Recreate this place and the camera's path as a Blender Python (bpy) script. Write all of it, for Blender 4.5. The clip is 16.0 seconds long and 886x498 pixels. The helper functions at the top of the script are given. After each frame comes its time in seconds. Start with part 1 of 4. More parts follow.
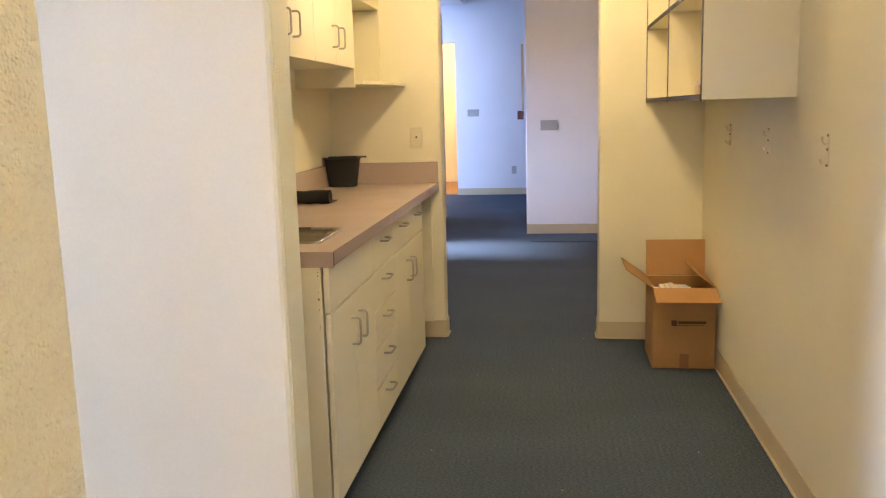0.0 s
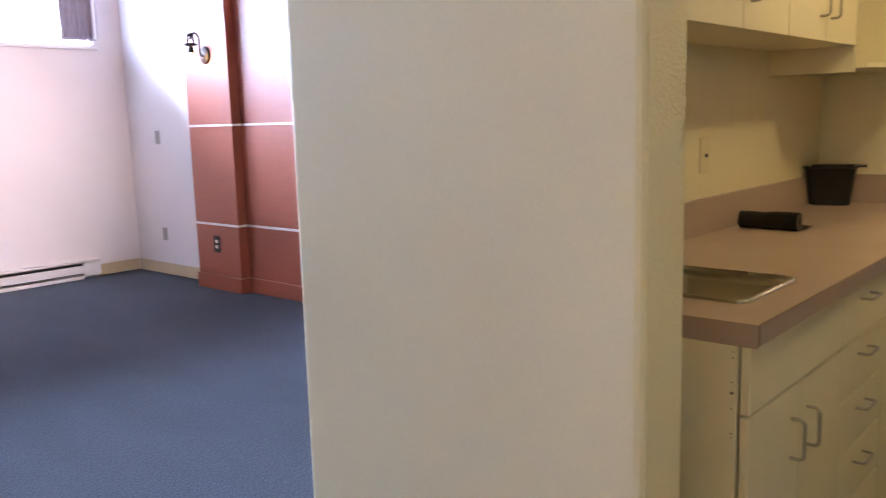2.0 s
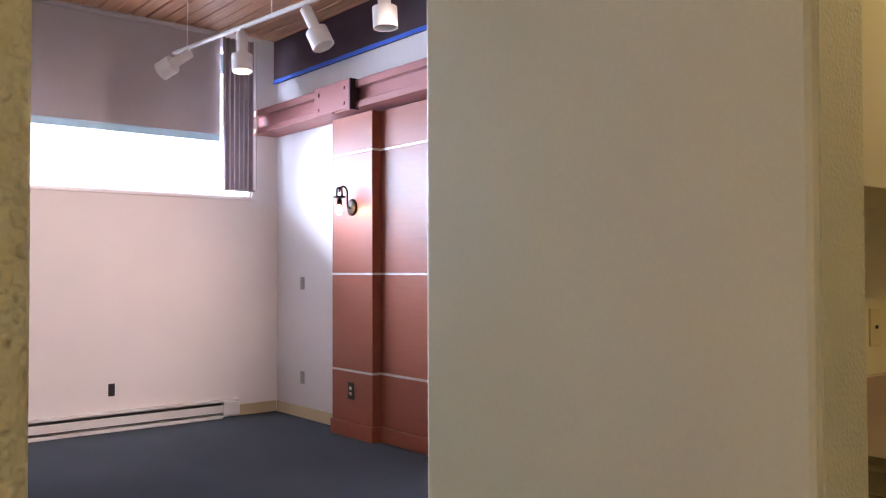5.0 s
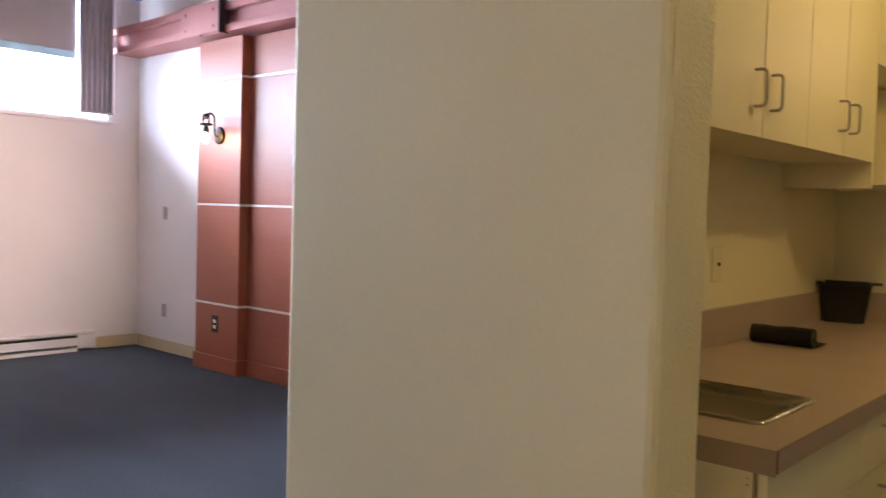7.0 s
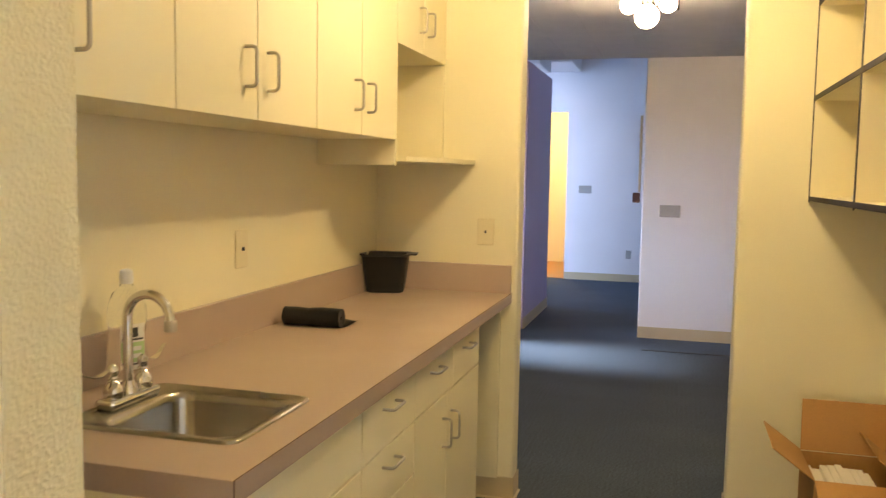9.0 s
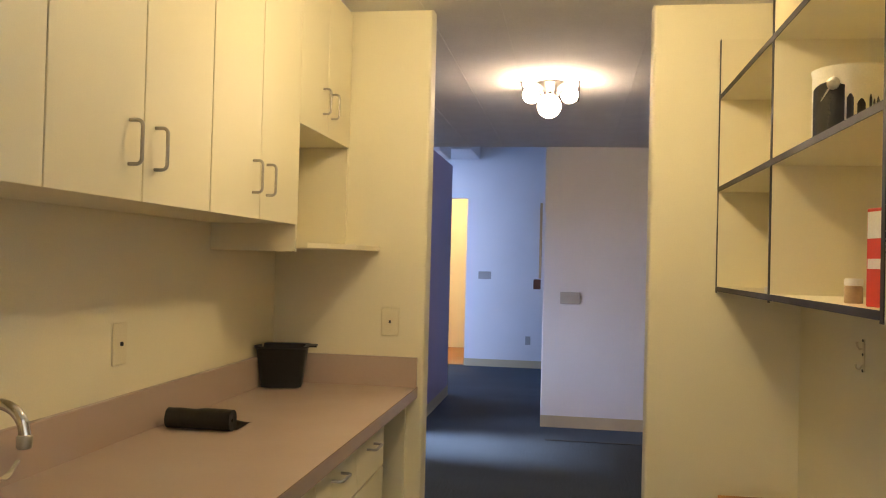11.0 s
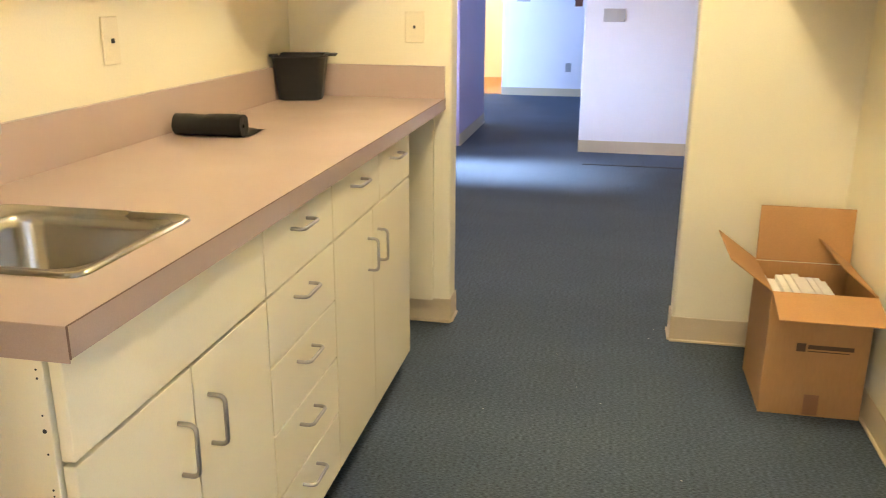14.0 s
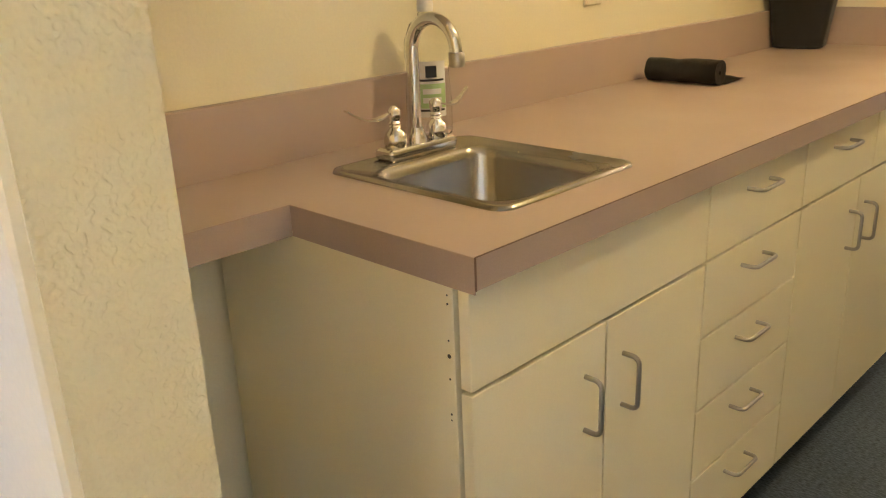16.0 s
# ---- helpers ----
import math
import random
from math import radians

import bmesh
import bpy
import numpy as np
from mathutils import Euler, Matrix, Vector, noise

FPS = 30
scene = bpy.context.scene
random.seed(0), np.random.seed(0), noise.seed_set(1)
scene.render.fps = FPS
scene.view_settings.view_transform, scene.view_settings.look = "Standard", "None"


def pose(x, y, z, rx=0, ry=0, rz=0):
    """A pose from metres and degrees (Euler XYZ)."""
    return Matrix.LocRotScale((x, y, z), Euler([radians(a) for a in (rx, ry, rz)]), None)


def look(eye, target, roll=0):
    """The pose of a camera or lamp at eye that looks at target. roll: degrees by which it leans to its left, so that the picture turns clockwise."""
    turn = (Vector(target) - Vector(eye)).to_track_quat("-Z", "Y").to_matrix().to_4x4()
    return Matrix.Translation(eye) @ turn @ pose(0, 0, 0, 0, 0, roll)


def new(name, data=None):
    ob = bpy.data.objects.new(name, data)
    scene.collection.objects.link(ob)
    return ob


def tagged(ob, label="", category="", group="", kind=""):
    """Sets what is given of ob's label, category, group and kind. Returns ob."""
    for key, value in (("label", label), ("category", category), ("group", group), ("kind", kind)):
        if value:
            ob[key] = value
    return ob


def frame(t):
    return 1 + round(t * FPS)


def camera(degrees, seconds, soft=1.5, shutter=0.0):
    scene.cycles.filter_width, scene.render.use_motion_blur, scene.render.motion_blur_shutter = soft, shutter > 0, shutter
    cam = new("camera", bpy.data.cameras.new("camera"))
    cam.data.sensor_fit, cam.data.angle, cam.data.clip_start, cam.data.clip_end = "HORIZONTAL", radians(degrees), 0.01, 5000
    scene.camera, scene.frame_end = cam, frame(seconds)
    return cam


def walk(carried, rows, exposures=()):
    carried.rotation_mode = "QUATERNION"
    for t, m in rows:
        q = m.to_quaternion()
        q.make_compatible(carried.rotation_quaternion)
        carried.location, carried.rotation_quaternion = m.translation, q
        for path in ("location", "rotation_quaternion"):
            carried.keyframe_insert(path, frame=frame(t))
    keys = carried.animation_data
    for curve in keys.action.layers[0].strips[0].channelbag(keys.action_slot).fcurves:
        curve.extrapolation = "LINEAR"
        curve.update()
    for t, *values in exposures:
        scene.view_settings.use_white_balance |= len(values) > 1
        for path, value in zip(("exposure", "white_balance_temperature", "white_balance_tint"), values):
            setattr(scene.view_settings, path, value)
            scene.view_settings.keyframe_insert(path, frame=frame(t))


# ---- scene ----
cam = camera(55.9, 16.0, soft=1.1, shutter=0.3)
PATH = [
    (0, (0.234, 0.341, 1.331), (-0.032, 2.296, 1.0), -1.5),
    (0.5, (0.233, 0.596, 1.336), (-0.163, 2.529, 1.004), -1.2),
    (1, (0.226, 0.824, 1.318), (-0.452, 2.677, 0.993), -2.0),
    (1.5, (0.231, 1.048, 1.33), (-0.851, 2.699, 1.007), -2.2),
    (2, (0.152, 1.176, 1.329), (-1.154, 2.659, 1.018), -1.7),
    (2.5, (0.088, 1.238, 1.297), (-1.404, 2.54, 1.018), -1.3),
    (3, (0.131, 1.255, 1.312), (-1.517, 2.36, 1.061), -1.3),
    (3.5, (0.109, 1.235, 1.308), (-1.554, 2.324, 1.089), -0.6),
    (4, (0.069, 1.235, 1.304), (-1.547, 2.408, 1.184), 0.1),
    (4.2, (0.079, 1.252, 1.314), (-1.518, 2.454, 1.234), 0.0),
    (6.3, (0.089, 1.222, 1.383), (-1.391, 2.561, 1.496), 1.5),
    (6.5, (0.089, 1.224, 1.354), (-1.373, 2.588, 1.405), 1.5),
    (7, (0.097, 1.249, 1.326), (-1.232, 2.742, 1.234), 1.7),
    (7.5, (0.119, 1.283, 1.334), (-0.973, 2.948, 1.144), 1.4),
    (8, (0.191, 1.349, 1.359), (-0.643, 3.152, 1.126), 0.9),
    (8.5, (0.258, 1.465, 1.389), (-0.415, 3.335, 1.161), 1.1),
    (9, (0.246, 1.579, 1.413), (-0.292, 3.497, 1.238), 1.0),
    (9.5, (0.198, 1.692, 1.451), (-0.186, 3.652, 1.351), 1.1),
    (9.7, (0.185, 1.702, 1.448), (-0.168, 3.669, 1.388), 1.0),
    (11.8, (0.172, 1.754, 1.415), (-0.126, 3.731, 1.451), 1.6),
    (12, (0.167, 1.756, 1.409), (-0.131, 3.733, 1.359), 1.5),
    (12.5, (0.168, 1.771, 1.347), (-0.141, 3.733, 1.115), 1.2),
    (13, (0.162, 1.801, 1.312), (-0.147, 3.739, 0.924), 0.9),
    (13.5, (0.162, 1.829, 1.3), (-0.153, 3.735, 0.78), 0.6),
    (14, (0.189, 1.937, 1.296), (-0.182, 3.813, 0.711), 0.4),
    (14.5, (0.226, 2.023, 1.276), (-0.529, 3.765, 0.647), -0.3),
    (15, (0.226, 2.062, 1.259), (-0.828, 3.637, 0.62), -1.8),
    (15.5, (0.213, 2.074, 1.253), (-1.05, 3.477, 0.591), -2.7),
    (16, (0.2, 2.074, 1.254), (-1.135, 3.406, 0.588), -2.4),
]
EXPOSURES = [(0, 0.75, 6800, 17), (1.0, 1.0, 6700, 16), (1.5, 0.35, 6900, 16), (2.0, -0.2, 7400, 16), (2.5, -0.5, 7500, 15), (3.5, -0.87, 8200, 14), (4.2, -0.9, 8500, 14), (6.5, -0.95, 9000, 13),
             (7.0, -0.75, 9200, 13), (7.5, -0.35, 9200, 13), (8.0, 0.02, 9600, 12), (8.5, 0.4, 8400, 12), (9.0, 0.65, 7700, 12), (9.5, 0.1, 7300, 15), (12.0, 0.05, 6800, 15), (12.5, 0.45, 6800, 15),
             (13.0, 0.88, 6600, 15), (13.5, 1.4, 6200, 14), (14.0, 1.45, 6200, 14), (14.5, 1.3, 6400, 13), (15.5, 0.8, 7300, 14), (16.0, 0.78, 7100, 14)]
walk(cam, [(t, look(eye, target, roll)) for t, eye, target, roll in PATH], EXPOSURES)

# ---- world and light ----
world = bpy.data.worlds.new("world")
scene.world = world
world.use_nodes = True
wn = world.node_tree
sky = wn.nodes.new("ShaderNodeTexSky")
sky.sky_type, sky.sun_disc, sky.sun_elevation, sky.sun_rotation = "NISHITA", False, radians(40), radians(200)
wn.links.new(sky.outputs[0], wn.nodes["Background"].inputs[0])
wn.nodes["Background"].inputs[1].default_value = 0.1



def area_lamp(name, m, w, h, watts, colour, spread=180):
    data = bpy.data.lights.new(name, "AREA")
    data.shape, data.size, data.size_y, data.energy, data.color = "RECTANGLE", w, h, watts, colour
    data.spread = radians(spread)
    ob = new(name, data)
    ob.matrix_world = m
    return ob


def spot_lamp(name, eye, target, watts, colour, cone, blend=0.5):
    data = bpy.data.lights.new(name, "SPOT")
    data.energy, data.color, data.spot_size, data.spot_blend, data.shadow_soft_size = watts, colour, radians(cone), blend, 0.03
    ob = new(name, data)
    ob.matrix_world = look(eye, target)
    return ob


# daylight under the eaves outside the high window, and the hall's side window
area_lamp("window_light", look((-9.50, 2.75, 2.575), (0, 2.75, 2.575)), 9.5, 2.35, 11500, (0.44, 0.60, 1.0))
area_lamp("corridor_window_light", look((0.25, -1.70, 1.45), (0.25, 0, 1.3)), 0.9, 1.3, 10.5, (1.0, 0.86, 0.74))
area_lamp("hall_window_light", look((-8.0, 8.2, 4.0), (-0.75, 8.20, 0.0)), 0.8, 0.6, 290, (0.60, 0.74, 1.0), 50)
area_lamp("far_window_light", look((-4.3, 11.6, 1.45), (0, 11.6, 0.7)), 2.2, 1.2, 62, (0.20, 0.46, 1.0))
SPOT_HEAD = (-5.27, 3.86, 2.70)
spot_lamp("track_spot", SPOT_HEAD, (-6.05, 5.1, 1.90), 140, (0.80, 0.90, 1.0), 21, 0.6)
# added fill for the window wall, from two invented heads out of view
for fill_head in ((-2.86, 4.07, 2.78), (-2.10, 4.15, 2.78)):
    spot_lamp("window_wall_fill", fill_head, (-7.16, 3.1, 1.05), 470, (0.95, 0.84, 1.0), 52, 1.0)


# ---- materials ----
def material(name, colour, rough=0.6, metal=0.0, vary=0.08, scale=6.0, bump=0.0, bump_scale=200.0, stretch=(1, 1, 1), fine=0.04, ior=1.45):
    m = bpy.data.materials.new(name)
    m.use_nodes = True
    n, l = m.node_tree.nodes, m.node_tree.links
    b = n["Principled BSDF"]
    b.inputs["Roughness"].default_value, b.inputs["Metallic"].default_value, b.inputs["IOR"].default_value = rough, metal, ior
    co = n.new("ShaderNodeTexCoord")
    mp = n.new("ShaderNodeMapping")
    mp.inputs["Scale"].default_value = stretch
    l.new(co.outputs["Object"], mp.inputs[0])
    a = n.new("ShaderNodeTexNoise")
    a.inputs["Scale"].default_value, a.inputs["Detail"].default_value = scale, 4
    f = n.new("ShaderNodeTexNoise")
    f.inputs["Scale"].default_value, f.inputs["Detail"].default_value = bump_scale, 3
    l.new(mp.outputs[0], a.inputs[0])
    l.new(mp.outputs[0], f.inputs[0])
    r = n.new("ShaderNodeMapRange")
    r.inputs[1].default_value, r.inputs[2].default_value = 0.3, 0.7
    r.inputs[3].default_value, r.inputs[4].default_value = 1 - vary, 1 + vary
    l.new(a.outputs[0], r.inputs[0])
    r2 = n.new("ShaderNodeMapRange")
    r2.inputs[1].default_value, r2.inputs[2].default_value = 0.3, 0.7
    r2.inputs[3].default_value, r2.inputs[4].default_value = 1 - fine, 1 + fine
    l.new(f.outputs[0], r2.inputs[0])
    mu = n.new("ShaderNodeMath")
    mu.operation = "MULTIPLY"
    l.new(r.outputs[0], mu.inputs[0])
    l.new(r2.outputs[0], mu.inputs[1])
    s = n.new("ShaderNodeVectorMath")
    s.operation = "SCALE"
    s.inputs[0].default_value = colour
    l.new(mu.outputs[0], s.inputs["Scale"])
    l.new(s.outputs[0], b.inputs["Base Color"])
    rr = n.new("ShaderNodeMapRange")
    rr.inputs[1].default_value, rr.inputs[2].default_value = 0.3, 0.7
    rr.inputs[3].default_value, rr.inputs[4].default_value = max(rough - 0.06, 0.02), min(rough + 0.06, 1)
    l.new(a.outputs[0], rr.inputs[0])
    l.new(rr.outputs[0], b.inputs["Roughness"])
    if bump:
        u = n.new("ShaderNodeBump")
        u.inputs["Strength"].default_value, u.inputs["Distance"].default_value = 1.0, bump
        l.new(f.outputs[0], u.inputs["Height"])
        l.new(u.outputs[0], b.inputs["Normal"])
    return m


def knockdown(name, colour, depth, rough=0.55, scale=60.0, blobs=0.0):
    """Rolled texture paint: soft orange peel, with splattered blobs where it is coarse."""
    m = material(name, colour, rough, vary=0.03, scale=1.5, fine=0.02)
    n, l = m.node_tree.nodes, m.node_tree.links
    co = n.new("ShaderNodeTexCoord")
    t = n.new("ShaderNodeTexNoise")
    t.inputs["Scale"].default_value, t.inputs["Detail"].default_value = scale, 2
    l.new(co.outputs["Object"], t.inputs[0])
    r = n.new("ShaderNodeMapRange")
    r.interpolation_type = "SMOOTHSTEP"
    r.inputs[1].default_value, r.inputs[2].default_value = 0.38, 0.72
    l.new(t.outputs[0], r.inputs[0])
    height = r.outputs[0]
    if blobs:
        t.inputs["Detail"].default_value = 0.0
        r.inputs[4].default_value = 0.7
        warp = n.new("ShaderNodeVectorMath")
        warp.operation = "SCALE"
        warp.inputs["Scale"].default_value = 0.0015
        l.new(t.outputs["Color"], warp.inputs[0])
        add = n.new("ShaderNodeVectorMath")
        l.new(co.outputs["Object"], add.inputs[0])
        l.new(warp.outputs[0], add.inputs[1])
        v = n.new("ShaderNodeTexVoronoi")
        v.feature = "SMOOTH_F1"
        v.inputs["Scale"].default_value, v.inputs["Smoothness"].default_value = 120.0, 0.3
        l.new(add.outputs[0], v.inputs["Vector"])
        patch = n.new("ShaderNodeTexNoise")
        patch.inputs["Scale"].default_value, patch.inputs["Detail"].default_value = 38.0, 1
        l.new(co.outputs["Object"], patch.inputs[0])
        size = n.new("ShaderNodeMapRange")
        size.inputs[1].default_value, size.inputs[2].default_value = 0.32, 0.66
        size.inputs[3].default_value, size.inputs[4].default_value = 0.25, 0.75
        l.new(patch.outputs[0], size.inputs[0])
        drop = n.new("ShaderNodeMapRange")
        drop.interpolation_type = "SMOOTHSTEP"
        drop.inputs[2].default_value = 0.0
        drop.inputs[3].default_value, drop.inputs[4].default_value = 0.0, blobs
        l.new(v.outputs["Distance"], drop.inputs[0])
        l.new(size.outputs[0], drop.inputs[1])
        total = n.new("ShaderNodeMath")
        l.new(height, total.inputs[0])
        l.new(drop.outputs[0], total.inputs[1])
        height = total.outputs[0]
    u = n.new("ShaderNodeBump")
    u.inputs["Strength"].default_value, u.inputs["Distance"].default_value = 1.0, depth
    l.new(height, u.inputs["Height"])
    l.new(u.outputs[0], n["Principled BSDF"].inputs["Normal"])
    return m


def emitting(name, colour, strength):
    m = bpy.data.materials.new(name)
    m.use_nodes = True
    b = m.node_tree.nodes["Principled BSDF"]
    b.inputs["Base Color"].default_value = (0.9, 0.9, 0.9, 1)
    b.inputs["Emission Color"].default_value = (*colour, 1)
    b.inputs["Emission Strength"].default_value = strength
    return m


def carpet_material():
    """Low loop pile: short dashes across, in faint columns."""
    m = material("carpet", (0.060, 0.078, 0.100), 0.95, vary=0.14, scale=2.2, bump=0.0016, bump_scale=210, stretch=(0.42, 1, 1), fine=0.55)
    n, l = m.node_tree.nodes, m.node_tree.links
    b = n["Principled BSDF"]
    b.inputs["Specular IOR Level"].default_value = 0.1
    b.inputs["Sheen Weight"].default_value = 0.03
    co = n.new("ShaderNodeTexCoord")
    w = n.new("ShaderNodeTexWave")
    w.inputs["Scale"].default_value, w.inputs["Distortion"].default_value, w.inputs["Detail"].default_value, w.inputs["Detail Scale"].default_value = 11.0, 6.0, 3, 5
    l.new(co.outputs["Object"], w.inputs[0])
    wear = n.new("ShaderNodeTexNoise")
    wear.inputs["Scale"].default_value, wear.inputs["Detail"].default_value = 26.0, 5
    l.new(co.outputs["Object"], wear.inputs[0])
    mix = n.new("ShaderNodeMath")
    l.new(w.outputs["Fac"], mix.inputs[0])
    l.new(wear.outputs[0], mix.inputs[1])
    r = n.new("ShaderNodeMapRange")
    r.inputs[1].default_value, r.inputs[2].default_value = 0.4, 1.6
    r.inputs[3].default_value, r.inputs[4].default_value = 0.94, 1.06
    l.new(mix.outputs[0], r.inputs[0])
    s = n.new("ShaderNodeVectorMath")
    s.operation = "SCALE"
    l.new(b.inputs["Base Color"].links[0].from_socket, s.inputs[0])
    l.new(r.outputs[0], s.inputs["Scale"])
    l.new(s.outputs[0], b.inputs["Base Color"])
    return m


def glass_material():
    m = material("clear_glass", (0.95, 0.97, 0.97), 0.03, vary=0.01)
    m.node_tree.nodes["Principled BSDF"].inputs["Transmission Weight"].default_value = 1.0
    return m


PAINT_KITCHEN = knockdown("cream_wall_paint", (0.80, 0.735, 0.54), 0.00014, scale=110)
PAINT_ROUGH = knockdown("coarse_textured_wall_paint", (0.75, 0.655, 0.42), 0.0019, scale=190, blobs=1.2)
PAINT_END = knockdown("pebbled_wall_paint", (0.75, 0.665, 0.44), 0.0008, scale=180, blobs=0.5)
PAINT_STUB = knockdown("smooth_cream_wall_paint", (0.80, 0.71, 0.49), 0.0001, scale=50)
PARTITION_LAVENDER = knockdown("lavender_partition_wall", (0.50, 0.41, 0.58), 0.0003)
PACK_TAPE = material("brown_packing_tape", (0.27, 0.125, 0.05), 0.4)
PAINT_WHITE = knockdown("white_wall_paint", (0.82, 0.79, 0.79), 0.0003)
CARPET = carpet_material()
BASE_VINYL = material("tan_vinyl_baseboard", (0.58, 0.47, 0.30), 0.45, vary=0.06, scale=3)
LAMINATE = material("mauve_beige_laminate", (0.45, 0.345, 0.29), 0.35, vary=0.02, scale=4, bump_scale=500, fine=0.05)
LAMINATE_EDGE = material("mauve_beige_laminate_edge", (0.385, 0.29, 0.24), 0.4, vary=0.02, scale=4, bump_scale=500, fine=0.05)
CABINET = material("cream_cabinet_laminate", (0.78, 0.71, 0.51), 0.48, vary=0.025, scale=2, bump_scale=400, fine=0.02)
BLACK_EDGE = material("black_edge_band", (0.013, 0.009, 0.007), 0.55)
KICK = material("dark_toe_kick", (0.03, 0.03, 0.028), 0.7)
CHROME = material("chrome", (0.75, 0.74, 0.72), 0.09, 1.0, vary=0.03)
NICKEL = material("brushed_nickel", (0.43, 0.40, 0.35), 0.32, 1.0, vary=0.05, bump_scale=300)
STEEL = material("brushed_stainless_steel", (0.38, 0.36, 0.33), 0.23, 1.0, vary=0.03, scale=3, bump_scale=120, stretch=(1, 1, 6))
IVORY = material("ivory_switch_plastic", (0.74, 0.66, 0.46), 0.4, vary=0.02)
DARK_PLASTIC = material("dark_slot_plastic", (0.02, 0.02, 0.02), 0.5)
BLACK_PLASTIC = material("black_plastic", (0.012, 0.012, 0.012), 0.38, vary=0.1, bump=0.0005, bump_scale=400)
BAG = material("black_bag_film", (0.008, 0.008, 0.008), 0.45, vary=0.2, scale=30, bump=0.002, bump_scale=60)
CARD = material("brown_cardboard", (0.40, 0.215, 0.075), 0.85, vary=0.07, scale=5, bump=0.0006, bump_scale=120, stretch=(1, 1, 0.2))
CARD_IN = material("brown_cardboard_inside", (0.47, 0.255, 0.095), 0.85, vary=0.07, scale=5)
PRINT = material("black_print", (0.10, 0.055, 0.025), 0.8)
PAPER = material("white_paper", (0.82, 0.80, 0.76), 0.9, vary=0.03)
CHERRY = material("cherry_stained_wood", (0.31, 0.078, 0.042), 0.36, vary=0.07, scale=5, bump_scale=60, stretch=(0.6, 6, 9), fine=0.10, ior=1.55)
BEAM = material("mauve_painted_steel", (0.36, 0.135, 0.125), 0.45, vary=0.06, scale=3)
SILVER = material("aluminium_strip", (0.78, 0.78, 0.80), 0.35, 0.3)
PLANK = material("cedar_ceiling_plank", (0.50, 0.25, 0.145), 0.5, vary=0.25, scale=4, bump_scale=40, stretch=(0.5, 8, 8), fine=0.12)
DARK_BAND = material("dark_purple_paint", (0.045, 0.018, 0.026), 0.7)
TAPE = material("blue_masking_tape", (0.02, 0.13, 0.62), 0.7)
WHITE_METAL = material("white_enamel", (0.78, 0.77, 0.76), 0.35, vary=0.02)
BLIND = material("grey_roller_blind", (0.50, 0.46, 0.47), 0.9, vary=0.03, bump=0.0005, bump_scale=300)
BLIND_BAR = material("pale_teal_blind_edge", (0.38, 0.55, 0.60), 0.6)
CURTAIN = material("mauve_sheer_curtain", (0.42, 0.36, 0.38), 0.9, vary=0.1)
BLIND.node_tree.nodes["Principled BSDF"].inputs["Transmission Weight"].default_value = 0.035
for soft_mat in (BLIND_BAR, CURTAIN):
    soft_mat.node_tree.nodes["Principled BSDF"].inputs["Transmission Weight"].default_value = 0.12
GLASS = glass_material()
CLEAR_PLASTIC = glass_material()
CLEAR_PLASTIC.name = "thin_clear_plastic"
CLEAR_PLASTIC.node_tree.nodes["Principled BSDF"].inputs["IOR"].default_value = 1.07
TILE = material("ceiling_tile", (0.74, 0.72, 0.69), 0.9, vary=0.03, bump=0.002, bump_scale=150, fine=0.06)
GRID = material("ceiling_grid", (0.72, 0.70, 0.67), 0.6)
GLOBE = emitting("lit_globe", (1.0, 0.77, 0.56), 78.0)
CGLOBE = emitting("lit_corridor_globe", (1.0, 0.79, 0.48), 36.0)
KGLOBE = emitting("lit_kitchen_globe", (1.0, 0.82, 0.46), 88.0)
BULB = emitting("lit_amber_bulb", (1.0, 0.55, 0.20), 170.0)
SPOT_FACE = emitting("lit_spot_face", (1.0, 0.85, 0.65), 20.0)
IRON = material("black_iron", (0.02, 0.018, 0.016), 0.45, 0.6)
BROWN_FLOOR = material("brown_floor", (0.30, 0.15, 0.07), 0.5, vary=0.15)
OAK = material("light_wood_trim", (0.55, 0.40, 0.24), 0.5, vary=0.1)
LABEL_GREEN = material("green_label", (0.45, 0.62, 0.30), 0.5)
RED_LABEL = material("red_printed_label", (0.62, 0.05, 0.03), 0.4, vary=0.1)
PAINT_CAN = material("cream_paint_can_metal", (0.74, 0.70, 0.58), 0.35, 0.2)
PLATE_GREY = material("grey_plate_plastic", (0.40, 0.38, 0.36), 0.45)
RUST = material("rust_brown_latch", (0.11, 0.045, 0.03), 0.6, 0.3, vary=0.2, scale=40)
SEAM = material("dark_laminate_seam", (0.15, 0.09, 0.065), 0.6)
DRIP = material("black_paint_drip", (0.012, 0.012, 0.015), 0.25)


# ---- mesh helpers ----
def box_bm(x0, x1, y0, y1, z0, z1, bevel=0.0, bm=None, seg=1):
    out = bm or bmesh.new()
    made = bmesh.ops.create_cube(out, size=1.0)["verts"]
    bmesh.ops.scale(out, vec=(x1 - x0, y1 - y0, z1 - z0), verts=made)
    bmesh.ops.translate(out, vec=((x0 + x1) / 2, (y0 + y1) / 2, (z0 + z1) / 2), verts=made)
    if bevel:
        edges = list({e for v in made for e in v.link_edges})
        bmesh.ops.bevel(out, geom=edges, offset=bevel, segments=seg, affect="EDGES", profile=0.5)
    return out


